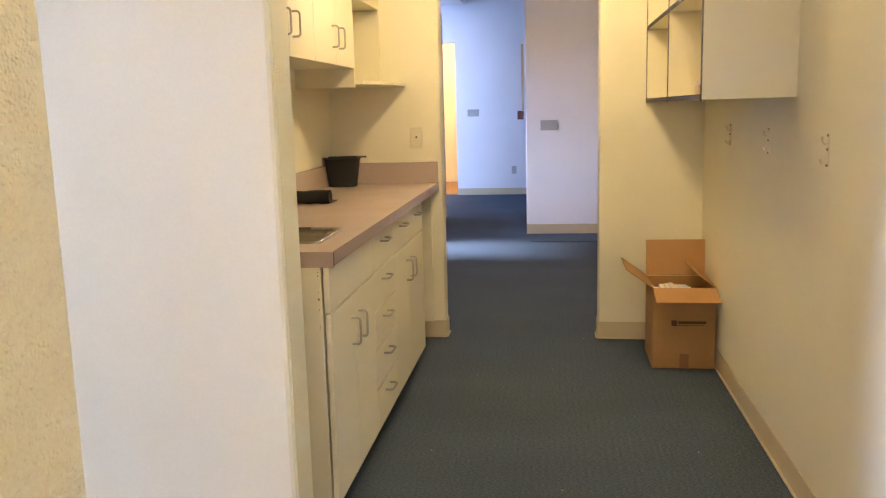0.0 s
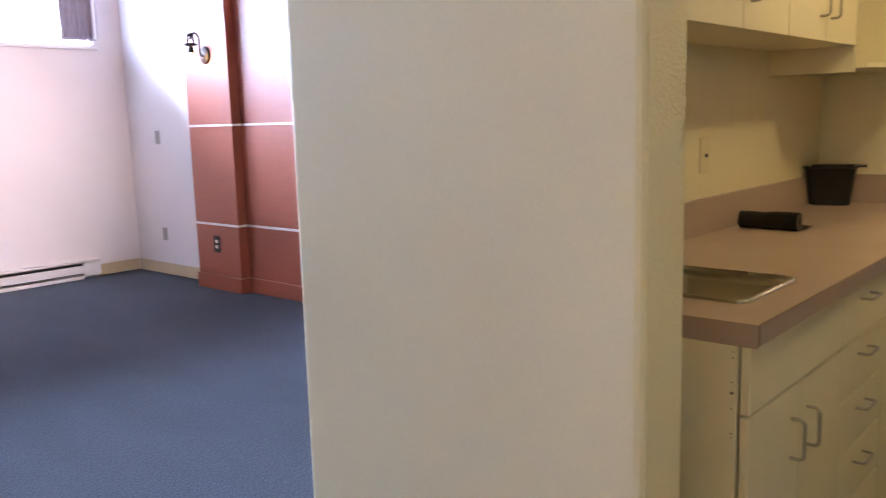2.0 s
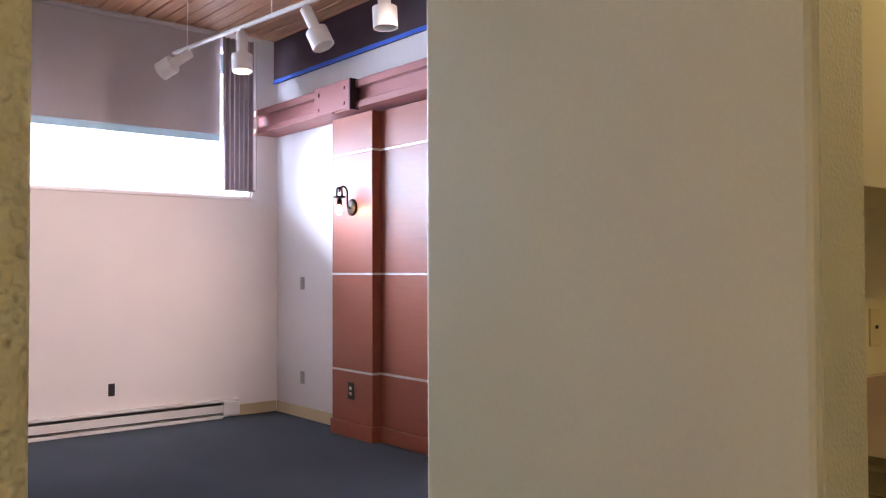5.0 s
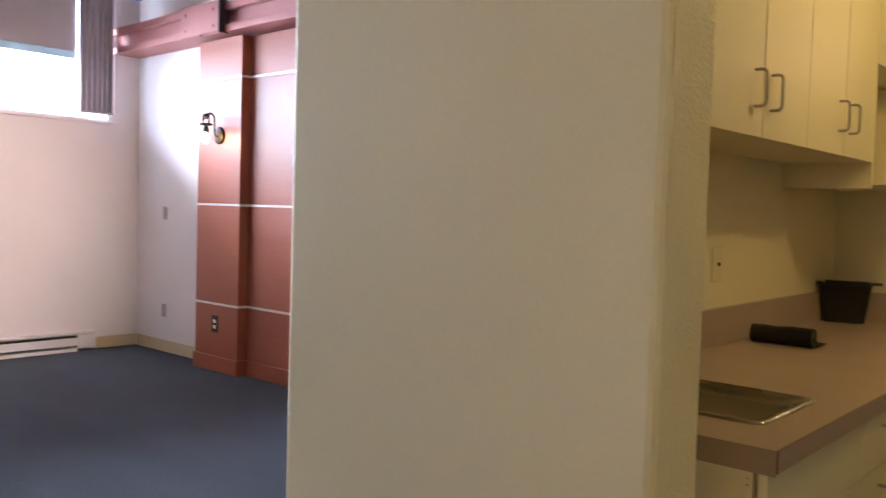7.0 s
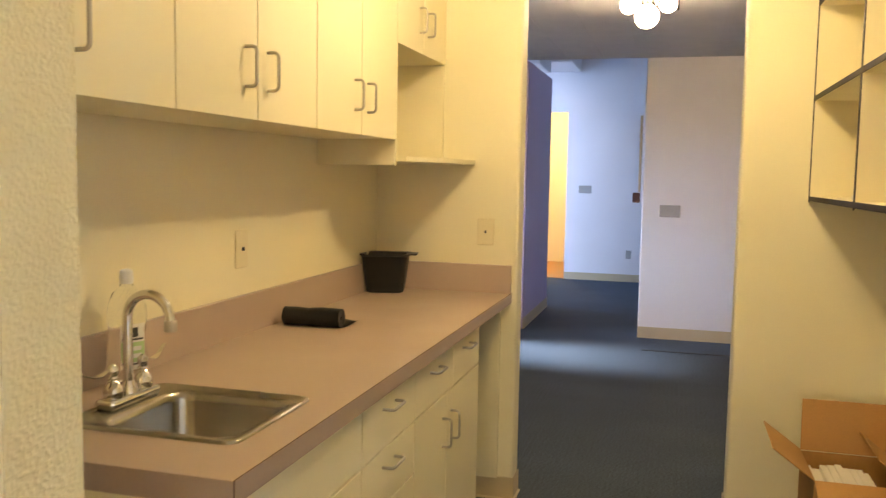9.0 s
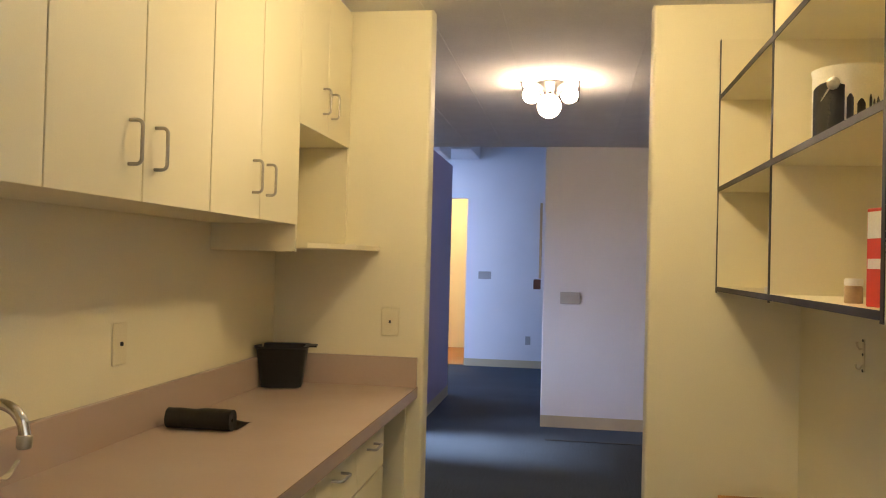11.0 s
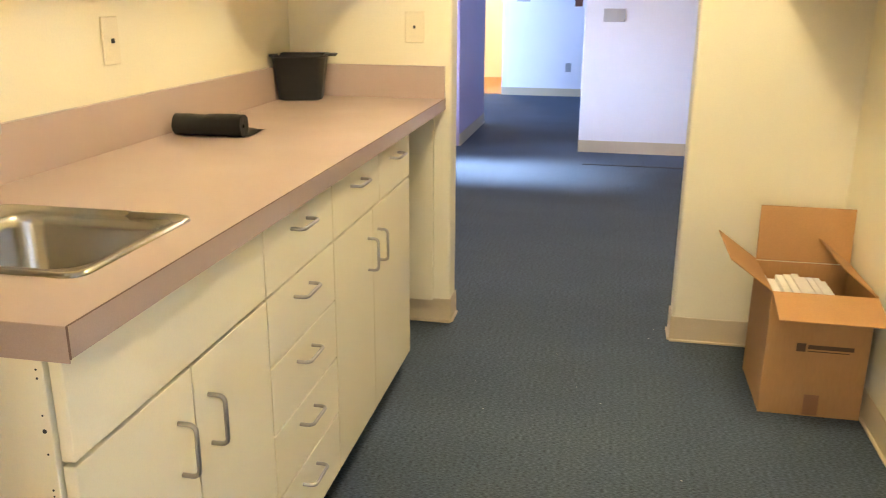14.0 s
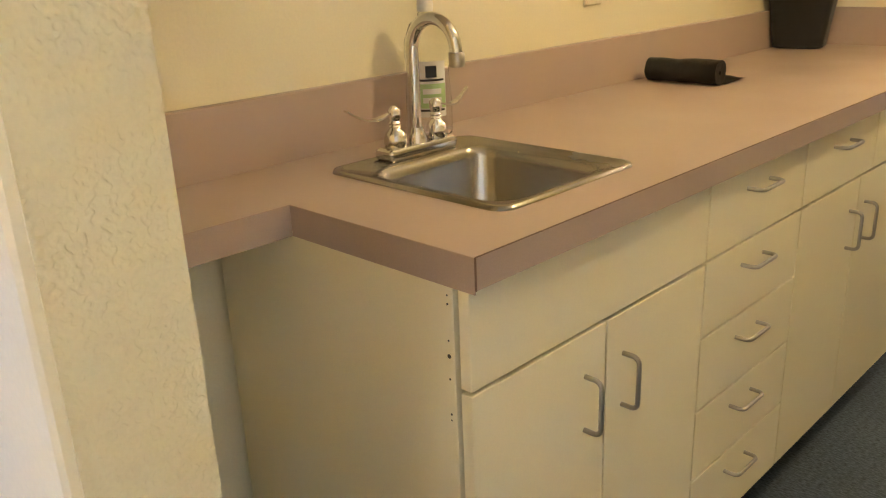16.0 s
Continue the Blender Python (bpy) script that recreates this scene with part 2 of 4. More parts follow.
def tube_bm(points, radius, sides=8, bm=None, closed=True):
    """A round bar along points; radius may be a list."""
    out = bm or bmesh.new()
    pts = [Vector(p) for p in points]
    rad = radius if isinstance(radius, (list, tuple)) else [radius] * len(pts)
    rings, up = [], None
    for i, p in enumerate(pts):
        d = (pts[min(i + 1, len(pts) - 1)] - pts[max(i - 1, 0)]).normalized()
        if up is None:
            up = d.orthogonal().normalized()
        up = (up - d * up.dot(d)).normalized()
        side = d.cross(up)
        rings.append([out.verts.new(p + rad[i] * (math.cos(a) * up + math.sin(a) * side)) for a in (2 * math.pi * k / sides for k in range(sides))])
    for a, b in zip(rings, rings[1:]):
        for k in range(sides):
            out.faces.new((a[k], a[(k + 1) % sides], b[(k + 1) % sides], b[k])).smooth = True
    if closed:
        out.faces.new(rings[0][::-1])
        out.faces.new(rings[-1])
    return out


def turned_bm(profile, at=(0, 0, 0), sides=20, bm=None):
    """A lathe shape about z from (radius, height) rows."""
    out = bm or bmesh.new()
    rings = [[out.verts.new((at[0] + r * math.cos(2 * math.pi * k / sides), at[1] + r * math.sin(2 * math.pi * k / sides), at[2] + z)) for k in range(sides)] for r, z in profile]
    for a, b in zip(rings, rings[1:]):
        for k in range(sides):
            out.faces.new((a[k], a[(k + 1) % sides], b[(k + 1) % sides], b[k])).smooth = True
    out.faces.new(rings[0][::-1])
    out.faces.new(rings[-1])
    return out


def arc(cx, cz, r, a0, a1, n):
    return [(cx + r * math.cos(radians(a0 + (a1 - a0) * i / n)), cz + r * math.sin(radians(a0 + (a1 - a0) * i / n))) for i in range(n + 1)]


def mesh(name, bm, mat, crease=0.9):
    bmesh.ops.recalc_face_normals(bm, faces=bm.faces)
    for e in bm.edges:
        if len(e.link_faces) == 2 and e.calc_face_angle(0.0) > crease:
            e.smooth = False
    data = bpy.data.meshes.new(name)
    bm.to_mesh(data)
    bm.free()
    for m in (mat if isinstance(mat, (list, tuple)) else [mat]):
        data.materials.append(m)
    return data


def part(name, bm, mat, parent=None, label="", crease=0.9):
    ob = new(name, mesh(name, bm, mat, crease))
    if parent is not None:
        ob.parent = parent
    return tagged(ob, label)


def thing(name, at, label, category, group="", kind=""):
    ob = new(name)
    ob.matrix_world = pose(*at)
    return tagged(ob, label, category, group, kind)


def solid(name, bm, mat, label, category="wall"):
    return tagged(part(name, bm, mat), label, category, "", "structure")


def slab(name, x0, x1, y0, y1, z0, z1, mat, label, category="wall", bevel=0.0):
    return solid(name, box_bm(x0, x1, y0, y1, z0, z1, bevel, seg=2), mat, label, category)


# ---- structure ----
CEIL = 2.447
slab("floor", -7.4, 3.0, -2.0, 16.5, -0.15, 0.0, CARPET, "dark blue-grey ribbed office carpet", "floor")
# kitchen passage
slab("wall_kitchen_west", -1.2, -1.045, 2.388, 5.085, 0, 3.7, PAINT_KITCHEN, "cream painted wall behind the kitchen counter")
slab("wall_stub", -1.2, -0.418, 2.257, 2.388, 0, 3.7, [PAINT_STUB], "smooth cream wall end beside the counter", "wall", 0.012)
slab("wall_stub_end", -0.4178, -0.4150, 2.268, 2.386, 0, CEIL, PAINT_END, "textured cream end face of the short wall")
slab("wall_corridor_west", -0.55, -0.413, -1.6, 1.362, 0, 3.7, PAINT_ROUGH, "coarsely textured cream corridor wall", "wall", 0.012)
slab("wall_east", 1.045, 1.2, -1.6, 5.085, 0, CEIL + 0.05, PAINT_KITCHEN, "cream painted side wall of the kitchen")
slab("wall_north_left", -1.2, -0.405, 5.085, 5.205, 0, 3.7, PAINT_KITCHEN, "cream end wall with the light switch", "wall", 0.010)
slab("wall_north_right", 0.478, 2.6, 5.085, 5.205, 0, CEIL + 0.05, PAINT_KITCHEN, "cream end wall behind the cardboard box", "wall", 0.010)
# hall and far rooms
slab("wall_hall_north", -0.062, 2.6, 9.163, 9.30, 0, 3.6, PAINT_WHITE, "plain white hall wall with light switches", "wall", 0.008)
slab("wall_hall_east", 2.45, 2.6, 5.205, 9.163, 0, CEIL + 0.05, PAINT_WHITE, "white hall side wall")
# lavender base colour, where the walls around it are white
slab("wall_hall_partition", -1.24, -1.11, 9.20, 10.66, 0, 2.47, PARTITION_LAVENDER, "lavender partition wall", "wall", 0.008)
slab("wall_hall_south", -3.6, -1.2, 5.205, 5.33, 0, 3.6, PAINT_WHITE, "white hall wall")


def wall_with_opening(name, axis, at0, at1, lo, hi, z1, openings, mat, label):
    """A wall across x (axis 'x') or y with rectangular openings (from, to, sill, head)."""
    bm = bmesh.new()
    pos = lo
    for o0, o1, s, h in sorted(openings):
        for a, b, c, d in ((pos, o0, 0, z1), (o0, o1, 0, s), (o0, o1, h, z1)):
            if b - a > 0.001 and d - c > 0.001:
                if axis == "x":
                    box_bm(at0, at1, a, b, c, d, 0, bm)
                else:
                    box_bm(a, b, at0, at1, c, d, 0, bm)
        pos = o1
    if axis == "x":
        box_bm(at0, at1, pos, hi, 0, z1, 0, bm)
    else:
        box_bm(pos, hi, at0, at1, 0, z1, 0, bm)
    return solid(name, bm, mat, label)


wall_with_opening("wall_corridor_south", "y", -1.75, -1.6, -0.55, 1.2, CEIL + 0.05, [(-0.2, 0.7, 0.8, 2.1)], PAINT_KITCHEN, "cream wall with a window closing the corridor")
WIN_Y0, WIN_Y1, WIN_Z0, WIN_Z1 = 0.5, 4.88, 2.03, 3.42
wall_with_opening("wall_window", "x", -7.31, -7.16, -2.0, 5.14, 3.7, [(WIN_Y0, WIN_Y1, WIN_Z0, WIN_Z1)], PAINT_WHITE, "white wall under a high wide window")
slab("wall_room_south", -7.31, -0.55, -2.1, -1.95, 0, 3.7, PAINT_WHITE, "white wall of the window room")
slab("wall_cherry_back", -7.31, -1.2, 5.14, 5.20, 0, 3.7, PAINT_WHITE, "white wall behind the wood panelling")
wall_with_opening("wall_hall_west", "x", -3.6, -3.3, 5.33, 9.2, 3.6, [(7.93, 8.47, 0.9, 1.8)], PAINT_WHITE, "white hall wall with a window")
wall_with_opening("wall_far_west", "x", -4.7, -4.4, 9.2, 13.25, 3.6, [(10.4, 12.8, 0.8, 2.7)], PAINT_WHITE, "white far room wall with a window")
slab("wall_far_south", -4.7, -1.24, 9.2, 9.32, 0, 3.6, PAINT_WHITE, "white wall of the far room")
wall_with_opening("wall_far_north", "y", 13.25, 13.38, -4.7, 2.6, 3.6, [(-2.1, -1.262, 0, 2.32)], PAINT_WHITE, "white far wall with a doorway")
slab("wall_far_east", 2.45, 2.6, 9.30, 13.25, 0, 3.6, PAINT_WHITE, "white far room wall")
slab("wall_back_room", -3.2, 0.6, 15.6, 15.75, 0, 3.6, PAINT_KITCHEN, "warm lit wall seen through the far doorway")
slab("wall_back_room_east", -0.9, -0.8, 13.38, 15.6, 0, 3.6, PAINT_KITCHEN, "warm side wall behind the far doorway")
slab("wall_back_room_west", -3.3, -3.2, 13.38, 15.6, 0, 3.6, PAINT_KITCHEN, "warm side wall behind the far doorway")
slab("back_room_floor", -3.2, -0.9, 13.3, 15.6, 0.0, 0.005, BROWN_FLOOR, "brown hard floor beyond the doorway", "floor")
area_lamp("back_room_light", look((-1.8, 14.5, 2.9), (-1.8, 14.5, 0)), 0.5, 0.5, 45, (1.0, 0.74, 0.42))
slab("ceiling_far", -4.7, 2.6, 9.165, 15.75, 3.6, 3.75, PAINT_WHITE, "white far room ceiling", "ceiling")


def tiled_ceiling(name, x0, x1, y0, y1, z, label):
    """Narrow ceiling boards with a thin raised seam every foot."""
    bm = box_bm(x0, x1, y0, y1, z + 0.006, z + 0.10)
    step, w = 0.312, 0.0022
    x = -0.126 + step * math.ceil((x0 + 0.126) / step)
    while x < x1:
        for f in box_bm(x - w, x + w, y0, y1, z + 0.003, z + 0.0065, 0, bm).faces[-6:]:
            f.material_index = 1
        x += step
    return solid(name, bm, [TILE, GRID], label, "ceiling")


tiled_ceiling("ceiling_kitchen", -1.045, 1.045, -1.6, 5.085, CEIL, "grey-white boarded ceiling over the kitchen")
tiled_ceiling("ceiling_hall", -3.3, 2.45, 5.085, 9.163, CEIL + 0.012, "grey-white boarded ceiling over the hall")


def plank_ceiling():
    bm = box_bm(-7.31, -0.41, -2.1, 5.2, 3.60, 3.7)
    y = -1.95
    while y < 5.1:
        box_bm(-7.16, -0.55 if y < 1.4 else -1.2, y, y + 0.128, 3.560 + 0.004 * random.random(), 3.599, 0.006, bm)
        y += 0.135
    return solid("ceiling_planks", bm, PLANK, "cedar tongue and groove plank ceiling", "ceiling")


plank_ceiling()


def baseboard(name, x0, x1, y0, y1, label="tan vinyl cove baseboard"):
    """Vinyl cove base with a toe at the floor."""
    bm = box_bm(x0, x1, y0, y1, 0.0, 0.102, 0.002)
    g = 0.008
    box_bm(x0 - (g if x1 - x0 < 0.05 else 0), x1 + (g if x1 - x0 < 0.05 else 0), y0 - (g if y1 - y0 < 0.05 else 0), y1 + (g if y1 - y0 < 0.05 else 0), 0.001, 0.010, 0.002, bm)
    return solid(name, bm, BASE_VINYL, label, "baseboard")


T = 0.006
baseboard("baseboard_east", 1.045 - T, 1.044, -1.6, 5.084)
baseboard("baseboard_north_left", -1.0, -0.405 + T, 5.085 - T, 5.084)
baseboard("baseboard_jamb_left", -0.4045, -0.405 + T, 5.086, 5.205)
baseboard("baseboard_north_right", 0.478 - T, 1.044, 5.085 - T, 5.084)
baseboard("baseboard_jamb_right", 0.478 - T, 0.4775, 5.086, 5.205)
baseboard("baseboard_hall", -0.062, 2.4, 9.163 - T, 9.162)
baseboard("baseboard_partition", -1.1095, -1.11 + T, 9.2, 10.66)
baseboard("baseboard_far", -1.262, 2.4, 13.25 - T, 13.249)
baseboard("baseboard_room_north", -7.15, -5.93, 5.14 - T, 5.139)
baseboard("baseboard_room_west", -7.1595, -7.16 + T, 4.73, 5.13)


# ---- kitchen ----
FRONT, FACE, BACK, COUNTER = -0.43, -0.446, -1.045, 0.914


def pull_path(length, out=0.030, r=0.012):
    """Points of a bow pull along z that stands out along x."""
    h = length / 2
    pts = [(0, 0, -h)]
    pts += [(x, 0, z) for x, z in arc(out - r, -h + r, r, -90, 0, 4)]
    pts += [(x, 0, z) for x, z in arc(out - r, h - r, r, 0, 90, 4)]
    return pts + [(0, 0, h)]


PULL = mesh("handle", tube_bm(pull_path(0.092), 0.0042), NICKEL)


def pull(parent, x, y, z, flat=False):
    ob = new("handle", PULL)
    ob.parent = parent
    ob.matrix_basis = pose(x, y, z, 90 if flat else 0, 0, 0)
    return tagged(ob, "brushed metal bow handle")


def front_panel(name, parent, y0, y1, z0, z1, x):
    g = 0.0023
    return part(name, box_bm(x - 0.019, x, y0 + g, y1 - g, z0 + g, z1 - g, 0.0010), CABINET, parent)


def base_cabinet(y0, y1, layout, label, hollow=False):
    """A floor unit from y0 to y1: carcass, toe kick and fronts."""
    ob = thing("base_cabinet", (0, 0, 0), label, "cabinet", "base cabinets under the counter")
    x0, x1, t = BACK + 0.02, FACE - 0.0255, 0.018
    if hollow:
        part("side_panel", box_bm(x0, x1, y0, y0 + t, 0.092, 0.872, 0.001), CABINET, ob)
        part("side_panel", box_bm(x0, x1, y1 - t, y1, 0.092, 0.872, 0.001), CABINET, ob)
        part("bottom_panel", box_bm(x0, x1, y0 + t, y1 - t, 0.092, 0.092 + t), CABINET, ob)
        part("back_panel", box_bm(x0, x0 + 0.006, y0 + t, y1 - t, 0.092 + t, 0.872), CABINET, ob)
    else:
        part("body", box_bm(x0, x1, y0, y1, 0.092, 0.872, 0.001), CABINET, ob)
    part("toe_kick", box_bm(x0, FACE - 0.075, y0 + 0.002, y1 - 0.002, 0.0, 0.0915), KICK, ob, "dark recessed toe kick")
    for kind, a, b, c, d in layout:
        f = front_panel(kind, ob, a, b, c, d, FACE)
        if kind == "drawer_front":
            pull(f, FACE, (a + b) / 2 - 0.015, d - 0.046, True)
    return ob


y0, y1, y2, y3 = 2.757, 3.372, 3.782, 4.565
sink_unit = base_cabinet(y0, y1, [("false_front", y0, y1, 0.722, 0.872)], "cream laminate sink base cabinet with two doors", True)
mid = (y0 + y1) / 2
for a, b, hy in ((y0, mid, mid - 0.055), (mid, y1, mid + 0.048)):
    door = front_panel("door", sink_unit, a, b, 0.095, 0.720, FACE)
    pull(door, FACE, hy, 0.600)
for drop, r in ((0.020, 0.0014), (0.032, 0.0016), (0.083, 0.0014), (0.105, 0.0032), (0.138, 0.0016), (0.190, 0.0016), (0.199, 0.0013)):
    part("screw_hole", tube_bm([(FACE - 0.035, y0 - 0.0006, 0.872 - drop), (FACE - 0.035, y0 + 0.002, 0.872 - drop)], r, 8), DARK_PLASTIC, sink_unit)
DZ = [0.095, 0.264, 0.418, 0.571, 0.722, 0.872]
base_cabinet(y1, y2, [("drawer_front", y1, y2, a, b) for a, b in zip(DZ, DZ[1:])], "cream laminate cabinet with a stack of five drawers")
cut = 4.20
door_unit = base_cabinet(y2, y3, [("drawer_front", y2, cut, 0.722, 0.872), ("drawer_front", cut, y3, 0.722, 0.872)], "cream laminate base cabinet with drawers over two doors")
mid = 4.125
for a, b, hy in ((y2, mid, mid - 0.050), (mid, y3, mid + 0.050)):
    door = front_panel("door", door_unit, a, b, 0.095, 0.720, FACE)
    pull(door, FACE, hy, 0.600)
# post and rail at the open knee space
tagged(part("support_panel", box_bm(-0.90, -0.47, 5.055, 5.0785, 0.103, 0.860, 0.001), CABINET), "cream support panel under the counter end", "panel")


def counter_top():
    """Laminate top with a notch behind the short wall and a hole for the sink."""
    ob = thing("countertop", (0, 0, COUNTER), "mauve-beige laminate countertop with backsplash", "countertop")
    sx0, sx1, sy0, sy1 = -0.855, -0.535, 2.925, 3.236
    bm = bmesh.new()
    z0, z1 = -0.040, 0.0
    for x0, x1, a, b in ((-1.044, sx0, 2.755, 5.084), (sx0, sx1, 2.755, sy0), (sx0, sx1, sy1, 5.084), (sx1, FRONT + 0.001, 2.755, 5.084), (-1.044, -0.798, 2.389, 2.755)):
        box_bm(x0, x1, a, b, z0, z1, 0, bm)
    bmesh.ops.remove_doubles(bm, verts=bm.verts, dist=0.0001)
    part("slab", bm, LAMINATE, ob)
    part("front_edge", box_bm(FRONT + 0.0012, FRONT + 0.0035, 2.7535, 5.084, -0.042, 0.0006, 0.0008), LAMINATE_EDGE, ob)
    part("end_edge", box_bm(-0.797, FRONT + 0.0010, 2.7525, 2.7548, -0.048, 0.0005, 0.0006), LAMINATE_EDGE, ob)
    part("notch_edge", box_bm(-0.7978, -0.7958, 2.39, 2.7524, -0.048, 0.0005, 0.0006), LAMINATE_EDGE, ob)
    part("seam", box_bm(FRONT + 0.0013, FRONT + 0.0036, 2.7530, 5.084, 0.0007, 0.0016), SEAM, ob, "dark seam line along the edge")
    part("seam", box_bm(FRONT + 0.0013, FRONT + 0.0038, 2.7522, 2.7534, -0.042, 0.0006), SEAM, ob, "dark seam line at the corner")
    part("backsplash", box_bm(-1.0445, -1.026, 2.39, 5.064, -0.002, 0.121, 0.002), LAMINATE, ob, "mauve-beige laminate backsplash")
    part("backsplash", box_bm(-1.0255, FRONT + 0.001, 5.065, 5.0845, -0.002, 0.121, 0.002), LAMINATE, ob, "mauve-beige laminate backsplash")
    return ob


counter_top()


def rounded_ring(cx, cy, hx, hy, r, n=5):
    pts = []
    for sx, sy, a0 in ((1, 1, 0), (-1, 1, 90), (-1, -1, 180), (1, -1, 270)):
        for i in range(n + 1):
            a = radians(a0 + 90 * i / n)
            pts.append((cx + sx * (hx - r) + r * math.cos(a), cy + sy * (hy - r) + r * math.sin(a)))
    return pts


def loft_bm(loops, close_last=True, bm=None):
    out = bm or bmesh.new()
    rings = [[out.verts.new(p) for p in lp] for lp in loops]
    k = len(rings[0])
    for a, b in zip(rings, rings[1:]):
        for i in range(k):
            out.faces.new((a[i], a[(i + 1) % k], b[(i + 1) % k], b[i])).smooth = True
    if close_last:
        out.faces.new(rings[-1])
    return out


def sink():
    ob = thing("sink", (0, 0, COUNTER), "small stainless steel drop-in bar sink", "sink")
    cx, cy, hx, hy = -0.712, 3.080, 0.197, 0.173
    bx, bhx, bhy = cx + 0.022, 0.145, 0.138
    lv = [(cx, hx, hy, 0.030, 0.0005), (cx, hx - 0.002, hy - 0.002, 0.030, 0.006), (cx, hx - 0.010, hy - 0.010, 0.028, 0.007), (cx, hx - 0.014, hy - 0.014, 0.026, 0.003),
          (bx, bhx + 0.008, bhy + 0.008, 0.048, 0.003), (bx, bhx, bhy, 0.045, -0.004), (bx, bhx - 0.004, bhy - 0.004, 0.044, -0.02), (bx, bhx - 0.012, bhy - 0.012, 0.044, -0.125),
          (bx, bhx - 0.03, bhy - 0.03, 0.040, -0.145), (bx, 0.05, 0.05, 0.03, -0.150)]
    part("basin", loft_bm([[(x, y, z) for x, y in rounded_ring(c, cy, a, b, r)] for c, a, b, r, z in lv]), STEEL, ob, crease=3.0)
    part("drain", turned_bm([(0.040, -0.1495), (0.040, -0.1475), (0.030, -0.1475), (0.026, -0.149)], (bx, cy, 0)), CHROME, ob)
    return ob


sink()


def faucet():
    """Two-handle gooseneck tap on a plate."""
    x, y, z = -0.873, 3.090, COUNTER + 0.0032
    ob = thing("faucet", (x, y, z), "chrome gooseneck faucet with wing lever handles", "faucet")
    bm = box_bm(-0.024, 0.024, -0.083, 0.083, 0, 0.022, 0.008, None, 3)
    part("base_plate", bm, CHROME, ob)
    part("collar", turned_bm([(0.020, 0.0), (0.020, 0.03), (0.014, 0.042), (0.012, 0.048)], (0, 0, 0.0)), CHROME, ob)
    pts = [(0, 0, 0.04), (0, 0, 0.10), (0, 0, 0.178)] + [(px, 0, pz) for px, pz in arc(0.052, 0.184, 0.052, 180, 8, 14)] + [(0.105, 0, 0.180)]
    part("spout", tube_bm(pts, 0.0105, 14), CHROME, ob)
    part("aerator", turned_bm([(0.012, 0.0), (0.0135, 0.003), (0.0135, 0.022), (0.011, 0.024)], (0.105, 0, 0.160)), NICKEL, ob)
    for s in (-1, 1):
        h = part("handle", turned_bm([(0.018, 0), (0.020, 0.004), (0.0205, 0.016), (0.018, 0.026), (0.011, 0.033), (0.0095, 0.036), (0.012, 0.038), (0.0095, 0.041), (0.012, 0.044), (0.009, 0.048), (0.012, 0.056), (0.0118, 0.066), (0.005, 0.073)], (0, s * 0.051, 0.020)), CHROME, ob)
        blade = bmesh.new()
        n = 9
        rows = []
        for i in range(n):
            f = i / (n - 1)
            dy, up = s * (0.051 + 0.012 + 0.085 * f), 0.080 - 0.010 * math.sin(f * 3.14) + 0.016 * f * f
            w = 0.004 + 0.005 * math.sin(min(f * 1.35, 1) * 3.0)
            dx = -0.012 * f
            rows.append([blade.verts.new((dx + q * w, dy, up + t)) for q, t in ((-1, 0), (1, 0), (1, 0.003), (-1, 0.003))])
        for a, b in zip(rows, rows[1:]):
            for k in range(4):
                blade.faces.new((a[k], a[(k + 1) % 4], b[(k + 1) % 4], b[k])).smooth = True
        blade.faces.new(rows[0])
        blade.faces.new(rows[-1][::-1])
        part("lever", blade, CHROME, h)
    return ob


faucet()


def soap_bottle():
    ob = thing("soap_bottle", (-0.972, 3.222, COUNTER + 0.0006), "clear plastic soap bottle with a green and white label", "bottle")
    part("body", turned_bm([(0.036, 0), (0.044, 0.006), (0.045, 0.07), (0.040, 0.12), (0.044, 0.16), (0.043, 0.185), (0.032, 0.215), (0.016, 0.230), (0.0125, 0.240)], sides=24), CLEAR_PLASTIC, ob)
    part("cap", turned_bm([(0.015, 0.2385), (0.016, 0.250), (0.014, 0.268), (0.006, 0.272)]), WHITE_METAL, ob, "white cap")

    def wrap(z0, z1, r, a0, a1):
        bm = bmesh.new()
        n = 10
        cols = []
        for i in range(n + 1):
            a = radians(a0 + (a1 - a0) * i / n)
            cols.append([bm.verts.new((q * math.cos(a), q * math.sin(a), z)) for q, z in ((r, z0), (r, z1), (r + 0.0006, z1), (r + 0.0006, z0))])
        for a, b in zip(cols, cols[1:]):
            for k in range(4):
                bm.faces.new((a[k], a[(k + 1) % 4], b[(k + 1) % 4], b[k])).smooth = True
        return bm
    part("label", wrap(0.045, 0.150, 0.0455, -72, 0), PAPER, ob, "white paper label")
    part("label_band", wrap(0.062, 0.108, 0.0463, -70, -2), LABEL_GREEN, ob, "green band with pale lettering bars")
    for z in (0.056, 0.113):
        part("print_bar", wrap(z, z + 0.004, 0.0463, -68, -6), DARK_PLASTIC, ob)
    for z in (0.072, 0.089):
        part("lettering", wrap(z, z + 0.010, 0.0471, -58, -14), PAPER, ob)
    part("emblem", wrap(0.120, 0.142, 0.0463, -50, -24), DARK_PLASTIC, ob)
    return ob


soap_bottle()


